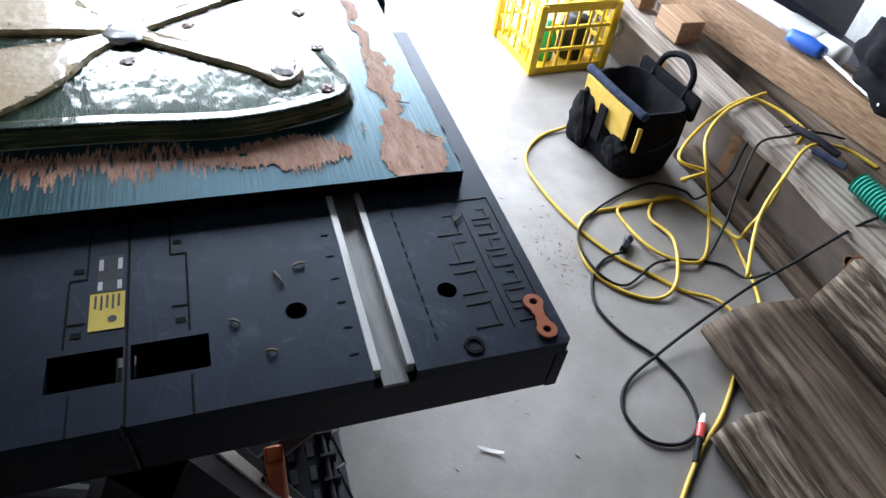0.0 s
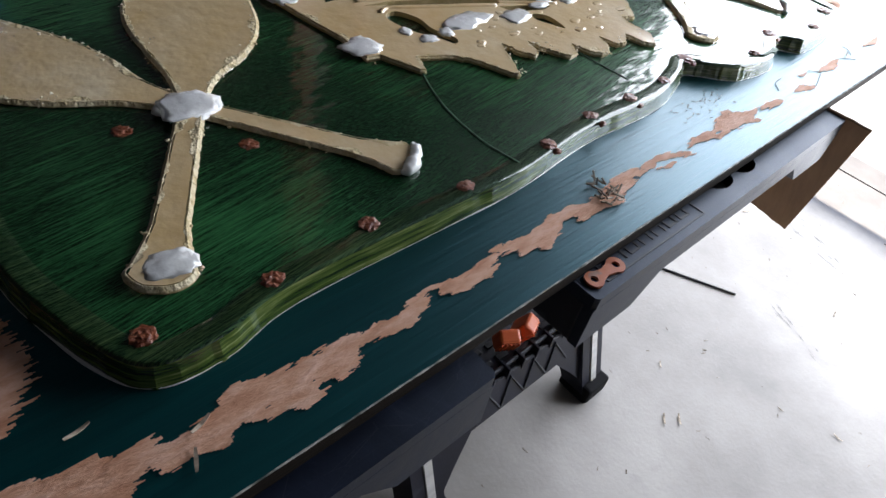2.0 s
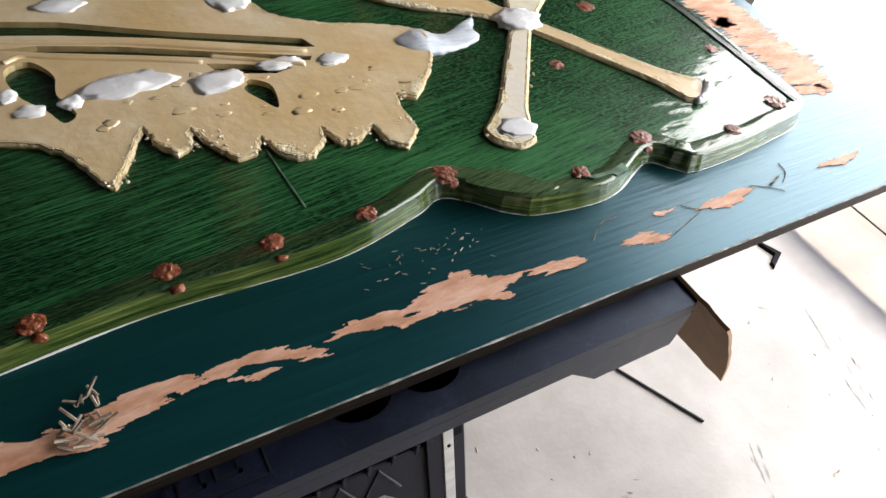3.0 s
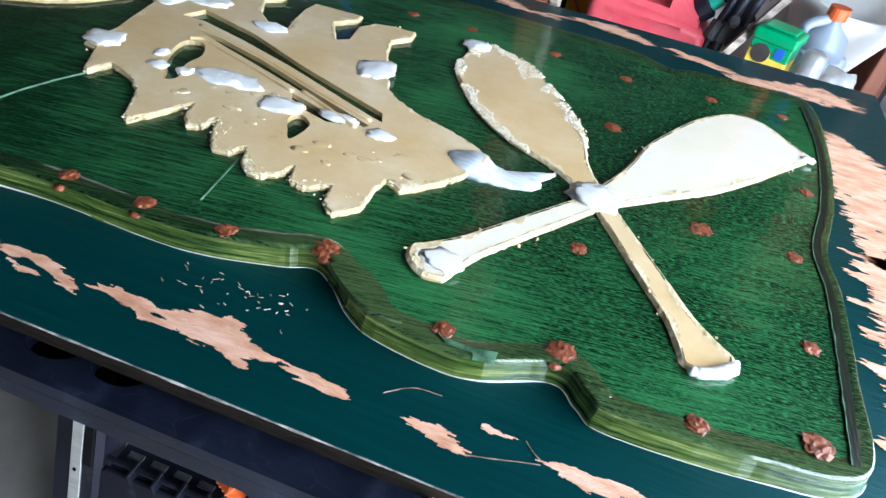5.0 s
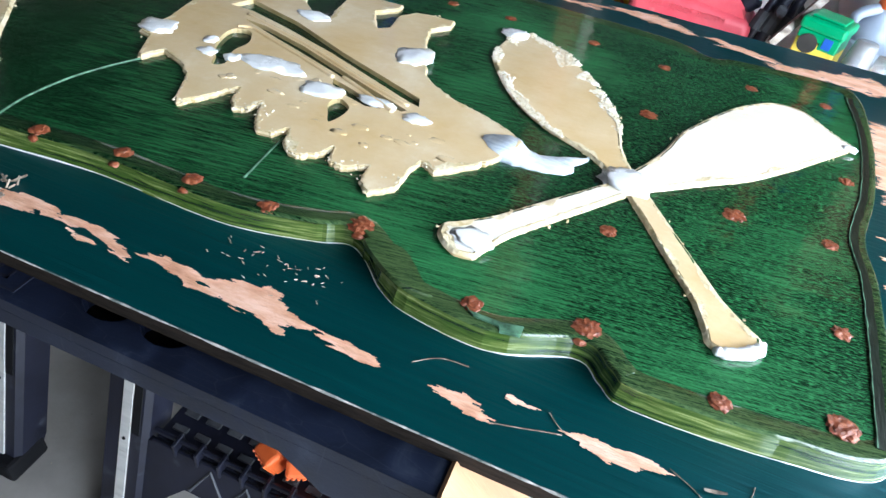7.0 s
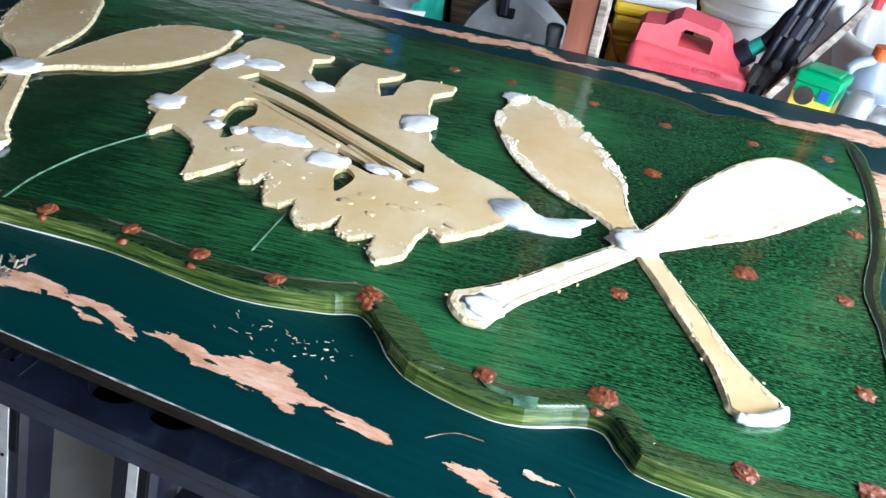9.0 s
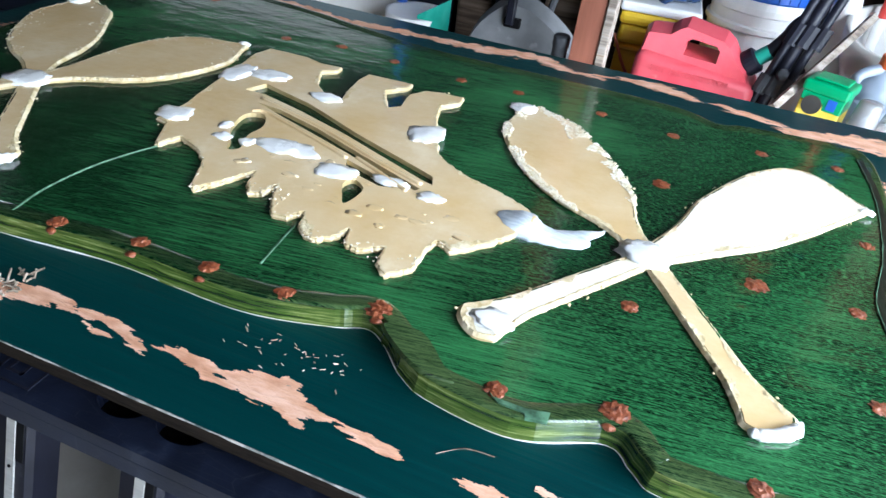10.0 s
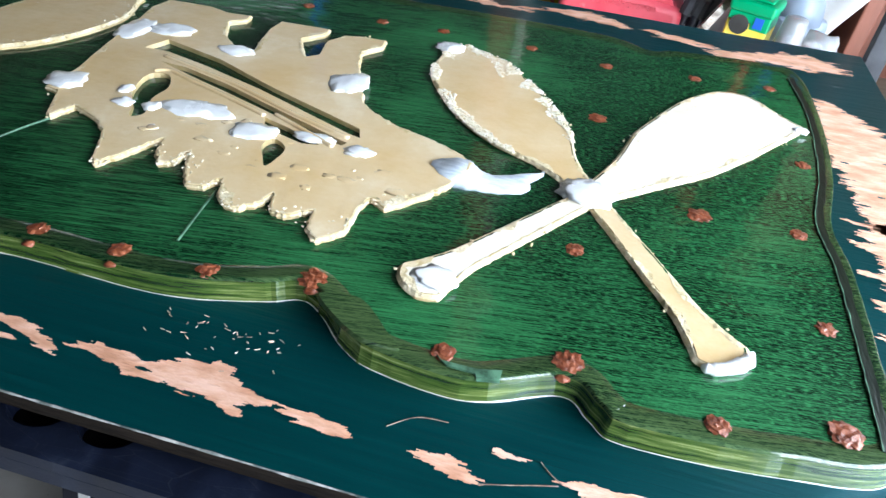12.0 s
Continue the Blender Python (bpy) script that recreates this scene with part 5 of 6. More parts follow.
cord("yellow_extension_cord", [
    [(1.16, -0.93, 0.03), (1.153, -0.89, 0.012), (1.126, -0.789, Z1), (1.05, -0.70, Z1), (0.951, -0.662, Z1), (0.791, -0.673, Z1), (0.639, -0.710, Z1), (0.52, -0.764, Z1), (0.438, -0.831, Z1), (0.359, -0.896, Z1), (0.30, -0.965, Z1 + 0.01), (0.227, -0.975, Z1 + 0.012), (0.11, -0.904, Z1), (-0.012, -0.775, Z1), (-0.089, -0.66, Z1), (-0.20, -0.53, Z1)],
    [(0.73, -1.10, 0.012), (0.72, -0.90, Z1), (0.707, -0.763, Z1), (0.618, -0.69, Z1), (0.505, -0.663, Z1), (0.408, -0.704, Z1), (0.347, -0.797, Z1), (0.383, -0.883, 0.018), (0.541, -0.971, 0.018), (0.659, -0.96, Z1), (0.742, -1.04, Z1), (0.714, -1.121, Z1), (0.61, -1.161, 0.01), (0.50, -1.17, 0.03), (0.47, -1.15, 0.10), (0.53, -1.26, 0.17), (0.647, -1.38, 0.235), (0.70, -1.47, 0.255)],
    [(0.73, -1.109, Z1), (0.725, -0.893, Z1), (0.637, -0.866, Z1), (0.507, -0.891, 0.016), (0.445, -0.97, 0.016), (0.477, -1.051, Z1), (0.60, -1.12, 0.06), (0.62, -1.06, 0.20), (0.722, -1.10, 0.25), (0.83, -1.24, 0.26), (0.90, -1.40, 0.255), (0.92, -1.47, 0.255)],
    [(0.80, -1.18, 0.01), (0.64, -1.00, 0.17), (0.63, -1.06, 0.20), (0.69, -1.0, 0.21), (0.816, -1.16, 0.225), (0.90, -1.37, 0.252), (0.83, -1.45, 0.252), (0.72, -1.47, 0.25)],
    [(0.638, -1.154, 0.02), (0.552, -1.186, Z1), (0.41, -1.148, Z1), (0.306, -1.102, 0.02), (0.22, -1.05, 0.03)],
    [(0.27, -0.98, 0.14), (0.42, -1.10, 0.20), (0.52, -1.24, 0.255), (0.603, -1.365, 0.262), (0.625, -1.45, 0.260), (0.59, -1.53, 0.255), (0.50, -1.57, 0.25)]],
    0.0058, yellow_cord, "yellow rubber extension cord in loose loops")
cord("black_power_cord", [
    [(0.53, -0.79, 0.012), (0.516, -0.724, Z1), (0.461, -0.659, Z1), (0.363, -0.619, Z1), (0.26, -0.642, Z1), (0.165, -0.698, Z1), (0.066, -0.72, Z1), (-0.024, -0.695, Z1), (-0.061, -0.632, Z1), (-0.035, -0.557, Z1), (0.045, -0.534, Z1), (0.115, -0.579, Z1), (0.168, -0.69, 0.016), (0.227, -0.86, 0.05), (0.25, -0.98, 0.12), (0.26, -1.10, 0.18), (0.30, -1.33, 0.25), (0.30, -1.45, 0.26)]],
    0.0045, black_cord, "black power cord with moulded plug on the floor", (0.548, -0.808, -45))
cord("black_lead", [
    [(0.74, -1.47, 0.252), (0.746, -1.311, 0.21), (0.68, -1.22, 0.12), (0.70, -1.16, 0.02), (0.75, -1.14, 0.014), (0.814, -1.049, Z1), (0.757, -0.869, Z1), (0.663, -0.721, 0.016), (0.574, -0.669, 0.016), (0.458, -0.676, 0.016), (0.412, -0.742, Z1), (0.465, -0.866, 0.016), (0.466, -0.984, Z1), (0.424, -1.076, Z1), (0.355, -1.10, 0.02), (0.30, -1.10, 0.10)],
    [(0.40, -0.97, 0.10), (0.47, -1.05, 0.15), (0.57, -1.14, 0.22), (0.663, -1.25, 0.258), (0.678, -1.366, 0.262), (0.684, -1.47, 0.262), (0.64, -1.56, 0.258)]],
    0.004, black_cord, "thin black lead trailing from the timber")
bm = tube([(-0.007, -0.722, 0.010), (-0.06, -0.675, 0.010)], lambda t: 0.004 + 0.005 * min(1, 3 * t), 6, 10)
con = tagged(part("jack_connector", bm, white_plastic, smooth=True), "white and red plastic connector by the yellow cord", "connector")
part("collar", tube([(-0.030, -0.701, 0.010), (-0.060, -0.675, 0.010)], 0.010, 2, 12), red_paint, con, "red collar")
part("sleeve", tube([(-0.061, -0.674, 0.010), (-0.11, -0.632, 0.008)], 0.0075, 2, 12), black_cord, con)

# ---------------------------------------------------------------- logs and timber


def log(name, a, b, ry, rz, mat, label, category, seed, flat=0.0, n=26, sides=26, taper=0.12):
    """An uneven split log lying between two points, flattened underneath."""
    a, b = Vector(a), Vector(b)
    d = (b - a).normalized()
    s = Vector((-d.y, d.x, 0)).normalized()
    bm = bmesh.new()
    rings = []
    for i in range(n + 1):
        t = i / n
        p = a.lerp(b, t)
        ring = []
        for k in range(sides):
            an = 2 * math.pi * k / sides
            v = Vector((t * 4, math.cos(an) * 1.3, math.sin(an) * 1.3 + seed * 5))
            g = 1 + 0.22 * noise.noise(v) + 0.10 * noise.noise(v * 4) + 0.05 * noise.noise(Vector((t * 2, k * 2.1, seed)))
            g *= 1 - taper * t
            h = math.sin(an) * rz * g
            h = max(h, -rz * (1 - flat))
            end = 0.012 * noise.noise((k * 0.8, seed, i)) if i in (0, n) else 0
            ring.append(bm.verts.new(p + s * math.cos(an) * ry * g + Vector((0, 0, h)) + d * end))
        rings.append(ring)
    for u, v in zip(rings, rings[1:]):
        for k in range(sides):
            bm.faces.new((u[k], u[(k + 1) % sides], v[(k + 1) % sides], v[k]))
    bm.faces.new(rings[0][::-1])
    bm.faces.new(rings[-1])
    low = min(v.co.z for v in bm.verts)
    for v in bm.verts:
        v.co.z -= low - (a.z - rz) if a.z - rz > 0.002 else low
    return solid(name, bm, mat, label, category, smooth=True)


log("driftwood_slab", (0.20, -1.00, 0.06), (-0.95, -1.02, 0.06), 0.165, 0.075, slab_wood, "broad grey-brown weathered wood slab on the floor", "wood slab", 1, 0.4)
log("driftwood_log", (-0.07, -0.765, 0.05), (-0.75, -0.79, 0.05), 0.075, 0.055, driftwood, "split grey driftwood log with ragged end", "log", 2, 0.3)
log("driftwood_log", (0.19, -1.215, 0.05), (-0.8, -1.22, 0.05), 0.05, 0.13, driftwood, "tall weathered grey log beside the slab", "log", 3, 0.2)
log("dark_plank", (0.95, -1.275, 0.03), (0.15, -1.27, 0.03), 0.05, 0.028, slab_wood, "dark brown plank at the foot of the cartons", "plank", 4, 0.5, taper=0.0)


def carton(x0, x1, y0, y1, h, seed):
    c = thing("long_carton", "pale grey-brown cardboard carton under the timber", "carton", group="cartons under the timber")
    part("body", box(x0, x1, y0, y1, 0, h, 0.004), pale_carton, c)
    part("tape", box(x0 + 0.12, x0 + 0.17, y1 - 0.001, y1 + 0.0008, 0.004, h - 0.004), cardboard, c, "brown packing tape")
    bm = lathe([(0.022, 0), (0.022, 0.0008), (0.017, 0.0008), (0.017, 0)], 18, m=pose(x0 + 0.30 * (x1 - x0), y1, h * 0.62, -90))
    part("printed_mark", bm, cardboard, c, "round brown printed mark")
    return c


carton(0.10, 0.66, -1.455, -1.335, 0.205, 1)
carton(0.67, 1.16, -1.455, -1.33, 0.20, 2)
carton(1.17, 1.70, -1.45, -1.34, 0.185, 3)


def slab_board(x0, x1, y0, y1, z0, z1, mat, label, seed, name="rough_board", wav=0.02):
    """A sawn board with a live wavy front edge."""
    n = 40
    front = [(x0 + (x1 - x0) * i / n, y1 + wav * noise.noise((i * 0.22, seed, 0)) + 0.3 * wav * noise.noise((i * 0.9, seed, 4))) for i in range(n + 1)]
    bm = plate([(x1, y0), (x0, y0)] + front, z0, z1, inset=0.004)
    for v in bm.verts:
        v.co.z += 0.006 * noise.noise((v.co.x * 4, v.co.y * 4, seed))
    return solid(name, bm, mat, label, "timber")


slab_board(0.05, 1.82, -1.425, -1.275, 0.212, 0.245, pale_wood, "pale rough-sawn board with a bark edge on cartons", 2)
BEAM = pose(0.98, -1.54, 0, 0, 0, 8)
solid("brown_beam", box(-1.15, 0.80, -0.105, 0.0, 0.254, 0.375, 0.005, m=BEAM), beam_wood, "planed brown timber beam lying on the cartons", "timber")
solid("brown_beam", box(-0.60, 0.95, -0.225, -0.115, 0.212, 0.345, 0.005, m=BEAM), slab_wood, "dark rough beam behind the planed one", "timber")
solid("beam_trestle", box(0.2, 1.15, -1.615, -1.565, 0.0, 0.2535, 0.01), slab_wood, "dark rough timber block under the front beam", "timber")
solid("beam_trestle", box(0.45, 1.85, -1.745, -1.64, 0.0, 0.208, 0.01), slab_wood, "dark rough timber block under the rear beam", "timber")
solid("timber_block", box(1.27, 1.42, -1.425, -1.325, 0.253, 0.335, 0.003), beam_wood, "short cut brown timber block on the board", "timber block")
solid("timber_block", box(1.55, 1.62, -1.40, -1.33, 0.253, 0.31, 0.003), beam_wood, "small offcut timber block on the board", "timber block")
pole = thing("white_pole", "long whitish plastic-wrapped pole on the beams", "pole")
part("shaft", tube([BEAM @ Vector((x, -0.145, 0.385)) for x in (-0.1, 0.3, 0.7, 1.1)], lambda t: 0.037 + 0.003 * noise.noise((t * 9, 0, 0)), 12, 16), white_plastic, pole, smooth=True)
part("wrap", tube([BEAM @ Vector((x, -0.145, 0.385)) for x in (0.0, 0.14)], 0.041, 6, 16), clear_film, pole, smooth=True)
roller = thing("blue_handle_tool", "blue plastic-handled tool lying on the beam", "tool")
part("grip", tube([(0.90, -1.60, 0.405), (1.03, -1.57, 0.405)], lambda t: 0.028 - 0.006 * abs(2 * t - 1), 6, 14), blue_plastic, roller, smooth=True)
part("shaft", tube([(0.90, -1.60, 0.402), (0.62, -1.585, 0.39)], 0.007, 2, 10), aluminium, roller)
bagb = lump(0.66, -1.68, 0.47, 0.16, 0.13, 0.13, 5, 0.45, 4)
solid("black_sack", bagb, black_cloth, "crumpled black cloth sack on the timber", "sack", smooth=True)
bm = lathe([(0.034 if k % 2 else 0.029, 0.006 * k) for k in range(24)], 18, m=pose(0.28, -1.395, 0.285, 0, 90, 0))
solid("teal_hose", bm, teal_plastic, "ribbed teal plastic hose end on the board", "hose")
cl = thing("pipe_clamp", "black and blue spring clamp on the board", "clamp")
part("jaw", tube([(0.72, -1.42, 0.262), (0.64, -1.44, 0.27), (0.56, -1.46, 0.265)], 0.012, 6, 8), black_plastic, cl)
part("handle", tube([(0.60, -1.40, 0.262), (0.50, -1.43, 0.268)], 0.011, 4, 8), navy_cloth, cl, "dark blue grip")
solid("white_sheet", box(-0.4, 1.22, -2.12, -2.06, 0.0, 1.1, 0.003), sticker_white, "tall white panel leaning by the wall", "panel")
# black box added so that the area behind the pole goes dark
solid("black_filler_box", box(0.95, 1.95, -2.04, -1.80, 0.0, 0.30, 0.02), black_plastic, "long plain black box added to darken the area behind the timber", "box")

# torn plastic at the end of the cartons
solid("torn_plastic", lump(1.73, -1.36, 0.13, 0.10, 0.09, 0.12, 9, 0.6, 4, freq=3), clear_film, "torn clear plastic wrap on the carton end", "plastic wrap", smooth=True)


# ---------------------------------------------------------------- tool bag
def tool_bag():
    b = thing("tool_bag", "open black cloth tool bag with yellow flap", "tool bag", at=(1.0, -1.035, 0), turn=7)
    L, W, H = 0.155, 0.115, 0.25
    bm = bmesh.new()
    rings = []
    for z, gx, gy in ((0, 0.92, 0.92), (0.02, 1.0, 1.0), (0.12, 1.03, 1.04), (0.20, 1.0, 0.98), (H, 0.97, 0.90)):
        pts = []
        for k in range(32):
            a = 2 * math.pi * k / 32
            c, s = math.cos(a), math.sin(a)
            p = 4.0
            r = (abs(c) ** p + abs(s) ** p) ** (-1 / p)
            w = 1 + 0.09 * noise.noise((c * 2.2, s * 2.2, z * 14))
            pts.append(bm.verts.new((c * r * L * gx * w, s * r * W * gy * w, z)))
        rings.append(pts)
    inner = [bm.verts.new((v.co.x * 0.93, v.co.y * 0.93, v.co.z)) for v in rings[-1]]
    deep = [bm.verts.new((v.co.x * 0.85, v.co.y * 0.85, 0.09)) for v in rings[-1]]
    for a, c in zip(rings + [inner], rings[1:] + [inner, deep]):
        if a is c:
            continue
        for k in range(32):
            bm.faces.new((a[k], a[(k + 1) % 32], c[(k + 1) % 32], c[k]))
    bm.faces.new(rings[0][::-1])
    bm.faces.new(deep)
    body = part("body", bm, black_cloth, b, smooth=True)
    part("rim", tube([(-L, W * 0.90, H + 0.008), (0, W * 0.98, H + 0.012), (L, W * 0.90, H + 0.008)], 0.014, 8, 10), navy_cloth, b, "navy padded rim", smooth=True)
    flap = box(-0.115, 0.13, W * 1.0, W * 1.0 + 0.012, 0.14, H + 0.002, 0.004)
    for v in flap.verts:
        v.co.y += 0.012 * noise.noise((v.co.x * 9, v.co.z * 9, 3))
        if v.co.z < 0.2:
            v.co.z += 0.25 * v.co.x + 0.01
    part("flap", flap, yellow_cloth, b, "yellow cloth flap")
    for x in (-0.10, 0.10):
        part("pocket", lump(x, W * 1.02 + 0.008, 0.095, 0.06, 0.026, 0.085 + 0.3 * x, 4 + x, 0.35, 3), black_cloth, b)
    part("strap", box(-0.02, 0.02, W * 1.04 + 0.012, W * 1.04 + 0.02, 0.08, 0.21, 0.003), black_cloth, b)
    part("strap", tube([(-0.155, W * 0.95, 0.22), (-0.163, W * 1.0, 0.18), (-0.162, W * 0.98, 0.14)], 0.008, 6, 8), yellow_cloth, b, "yellow side strap")
    part("handle", tube([(-0.08, -W * 0.9, H - 0.01), (-0.07, -W * 1.1, H + 0.07), (0.0, -W * 1.2, H + 0.10), (0.07, -W * 1.1, H + 0.07), (0.08, -W * 0.9, H - 0.01)], 0.011, 8, 8), black_cloth, b, "black webbing handle")
    part("back_flap", box(-0.15, 0.15, -W * 1.0, -W * 0.9, 0.2, H + 0.035, 0.01), black_cloth, b)
    part("lace", tube([(-L * 1.02, -0.06, 0.16), (-L * 1.06, 0.0, 0.135), (-L * 1.04, 0.05, 0.13)], 0.004, 6, 6), navy_cloth, b)


tool_bag()


# ---------------------------------------------------------------- milk crate
def milk_crate():
    c = thing("milk_crate", "yellow plastic lattice crate holding odds and ends", "crate", at=(1.715, -1.065, 0), turn=4)
    h, s = 0.285, 0.165
    for z in (0.012, 0.10, 0.19, h - 0.012):
        hgt = 0.018 if z in (0.012, h - 0.012) else 0.007
        for sx, sy in ((1, 0), (-1, 0), (0, 1), (0, -1)):
            if sx:
                part("rail", box(sx * s - 0.006, sx * s + 0.006, -s - 0.005, s + 0.005, z - hgt, z + hgt, 0.002), yellow_plastic, c)
            else:
                part("rail", box(-s - 0.005, s + 0.005, sy * s - 0.0055, sy * s + 0.0055, z - hgt + 0.0005, z + hgt - 0.0005, 0.002), yellow_plastic, c)
    for sx in (-1, 1):
        for sy in (-1, 1):
            part("corner_post", box(sx * s - 0.016, sx * s + 0.016, sy * s - 0.016, sy * s + 0.016, 0, h + 0.002, 0.006), yellow_plastic, c)
    for k in range(5):
        t = -s + 0.055 + k * 0.055
        for q in (-1, 1):
            part("slat", box(t - 0.005, t + 0.005, q * s - 0.004, q * s + 0.004, 0, h, 0.001), yellow_plastic, c)
            part("slat", box(q * s - 0.004, q * s + 0.004, t - 0.005, t + 0.005, 0, h, 0.001), yellow_plastic, c)
    part("base", box(-s, s, -s, s, 0.004, 0.012), yellow_plastic, c)
    rot = pose(1.715, -1.065, 0, 0, 0, 4)
    at = lambda x, y, z: rot @ Vector((x, y, z))
    bm = lathe([(0.036, 0.0), (0.038, 0.01), (0.038, 0.10), (0.030, 0.125), (0.014, 0.14), (0.014, 0.16)], 20, m=rot @ pose(-0.07, 0.06, 0.013))
    solid("green_bottle", bm, green_plastic, "green plastic bottle inside the yellow crate", "bottle", smooth=True)
    bm = lathe([(0.05, 0), (0.052, 0.008), (0.052, 0.13), (0.048, 0.135)], 22, m=rot @ pose(0.05, 0.06, 0.013))
    solid("white_tin", bm, white_plastic, "white tin inside the yellow crate", "tin", smooth=True)
    bm = lathe([(0.06, 0), (0.062, 0.01), (0.062, 0.12), (0.055, 0.16)], 22, m=rot @ pose(-0.06, -0.07, 0.013))
    solid("black_tub", bm, black_plastic, "black plastic tub inside the yellow crate", "tub", smooth=True)
    log("firewood_piece", at(0.13, 0.02, 0.21), at(-0.14, -0.10, 0.31), 0.034, 0.034, driftwood, "grey stick of firewood resting across the crate", "firewood", 8)


milk_crate()

# ---------------------------------------------------------------- storage along the back
SH = 0.52
sh = thing("storage_table", "rough wooden storage table behind the board", "table")
part("top", box(-0.9, 2.05, 1.12, 2.1, SH - 0.03, SH, 0.003), shelf_wood, sh)
# unseen panel added to stop light bouncing out from under the table
part("bounce_panel", box(-0.88, 2.03, 1.13, 1.15, 0.0, SH - 0.031, 0.002), slab_wood, sh, "unseen dark panel cutting bounced light")
for x in (-0.85, 0.55, 2.0):
    for y in (1.19, 2.05):
        part("leg", box(x - 0.035, x + 0.035, y - 0.035, y + 0.035, 0, SH - 0.03, 0.003), shelf_wood, sh)


def fuel_can():
    c = thing("fuel_can", "faded red plastic fuel can with black spout", "fuel can", at=(1.228, 1.42, SH), turn=-3)
    L, W, H = 0.142, 0.075, 0.285
    bm = box(-L, L, -W, W, 0, 0.262, 0.022, seg=3)
    for v in bm.verts:
        if v.co.x > 0.04 and v.co.z > 0.15:
            v.co.z -= 0.35 * (v.co.x - 0.04) * (v.co.z - 0.15) / (H - 0.15)
    part("body", bm, red_plastic, c, smooth=True)
    side = [(-0.139, 0.225), (0.126, 0.215), (0.116, 0.262), (0.084, 0.290), (0.066, 0.314), (0.045, 0.328), (-0.045, 0.342), (-0.066, 0.332), (-0.080, 0.318), (-0.126, 0.314), (-0.138, 0.302)]
    gap = [(-0.036, 0.268), (-0.036, 0.300), (-0.026, 0.308), (0.030, 0.302), (0.040, 0.292), (0.040, 0.264)]
    hd = plate(side, 0.0, 0.056, [gap], inset=0.012)
    plate(side, 0.0, -0.056, [gap], inset=0.012, bm=hd)
    for v in hd.verts:
        v.co = Vector((v.co.x, -v.co.z, v.co.y))
    bmesh.ops.recalc_face_normals(hd, faces=hd.faces)
    part("handle", hd, red_plastic, c)
    part("rib", box(-0.10, 0.10, -W - 0.003, -W + 0.002, 0.02, 0.05, 0.002), red_plastic, c)
    m = pose(0.100, -0.01, 0.262, 0, 45, 0)
    part("collar", lathe([(0.026, 0.0), (0.030, 0.006), (0.030, 0.030), (0.024, 0.034)], 20, m=m), black_plastic, c, "black ribbed collar")
    part("cap_ring", lathe([(0.018, 0.034), (0.018, 0.062)], 18, m=m), teal_plastic, c, "teal green ring")
    part("spout", tube([m @ Vector((0, 0, 0.06)), m @ Vector((-0.012, 0, 0.10)), m @ Vector((-0.03, 0, 0.14)), m @ Vector((-0.02, 0, 0.18))], lambda t: 0.016 - 0.006 * t, 8, 12), black_plastic, c, "black bent spout", smooth=True)
    cu = bpy.data.curves.new("lettering", "FONT")
    cu.body, cu.size, cu.extrude, cu.align_x = "SPILL PROOF SYSTEM", 0.0195, 0.0015, "CENTER"
    tmp = bpy.data.objects.new("lettering", cu)
    scene.collection.objects.link(tmp)
    dg = bpy.context.evaluated_depsgraph_get()
    me = bpy.data.meshes.new_from_object(tmp.evaluated_get(dg))
    bpy.data.objects.remove(tmp)
    me.materials.clear()
    me.materials.append(red_plastic)
    t = new("lettering", me)
    t.parent = c
    t.matrix_basis = pose(-0.01, -W - 0.0005, 0.222, 90)
    t["label"] = "raised red lettering"


fuel_can()


def bucket(name, x, y, r, h, mat, label, lid=None, lid_label=""):
    b = thing(name, label, "bucket", at=(x, y, SH))
    part("body", lathe([(r * 0.86, 0), (r * 0.88, 0.006), (r * 0.97, h * 0.78), (r * 1.04, h * 0.79), (r * 1.04, h * 0.82), (r * 0.98, h * 0.83), (r * 0.99, h * 0.90), (r * 1.05, h * 0.91), (r * 1.05, h * 0.95), (r, h)], 36), mat, b, smooth=False)
    if lid:
        lp = part("lid", lathe([(r * 1.06, h), (r * 1.08, h + 0.004), (r * 1.08, h + 0.034), (r * 1.03, h + 0.04), (r * 0.95, h + 0.03)], 36), lid, b, lid_label)
        bm = bmesh.new()
        for k in range(36):
            a = 2 * math.pi * k / 36
            box(-0.003, 0.003, r * 1.075, r * 1.10, h + 0.004, h + 0.032, bm=bm, m=Matrix.Rotation(a, 4, "Z"))
        part("lid_ribs", bm, lid, lp)
    return b


bucket("white_bucket", 1.345, 1.70, 0.128, 0.37, white_plastic, "white plastic bucket with a blue ribbed lid", blue_plastic, "bright blue ribbed lid")
pail = thing("yellow_pail", "square yellow plastic pail with a pale lid", "pail", at=(1.10, 1.62, SH), turn=4)
bm = bmesh.new()
for z0, z1, w in ((0, 0.20, 0.088), (0.20, 0.215, 0.094), (0.216, 0.265, 0.091), (0.266, 0.30, 0.097)):
    box(-w, w, -w, w, z0, z1, 0.012, bm=bm)
part("body", bm, yellow_plastic, pail)
part("lid", box(-0.101, 0.101, -0.101, 0.101, 0.30, 0.325, 0.008), white_plastic, pail, "pale grey lid")
part("bail", tube([(-0.10, -0.10, 0.24), (-0.02, -0.112, 0.13), (0.08, -0.10, 0.22)], 0.004, 8, 6), orange_plastic, pail)
solid("blue_bag", lump(1.115, 1.63, SH + 0.37, 0.085, 0.08, 0.055, 4, 0.5, 4, freq=3), blue_film, "crumpled dark blue plastic bag on the pail", "bag", smooth=True)
solid("red_basket", box(0.99, 1.10, 1.45, 1.52, SH, SH + 0.14, 0.004), red_paint, "small red slatted basket beside the fuel can", "basket")
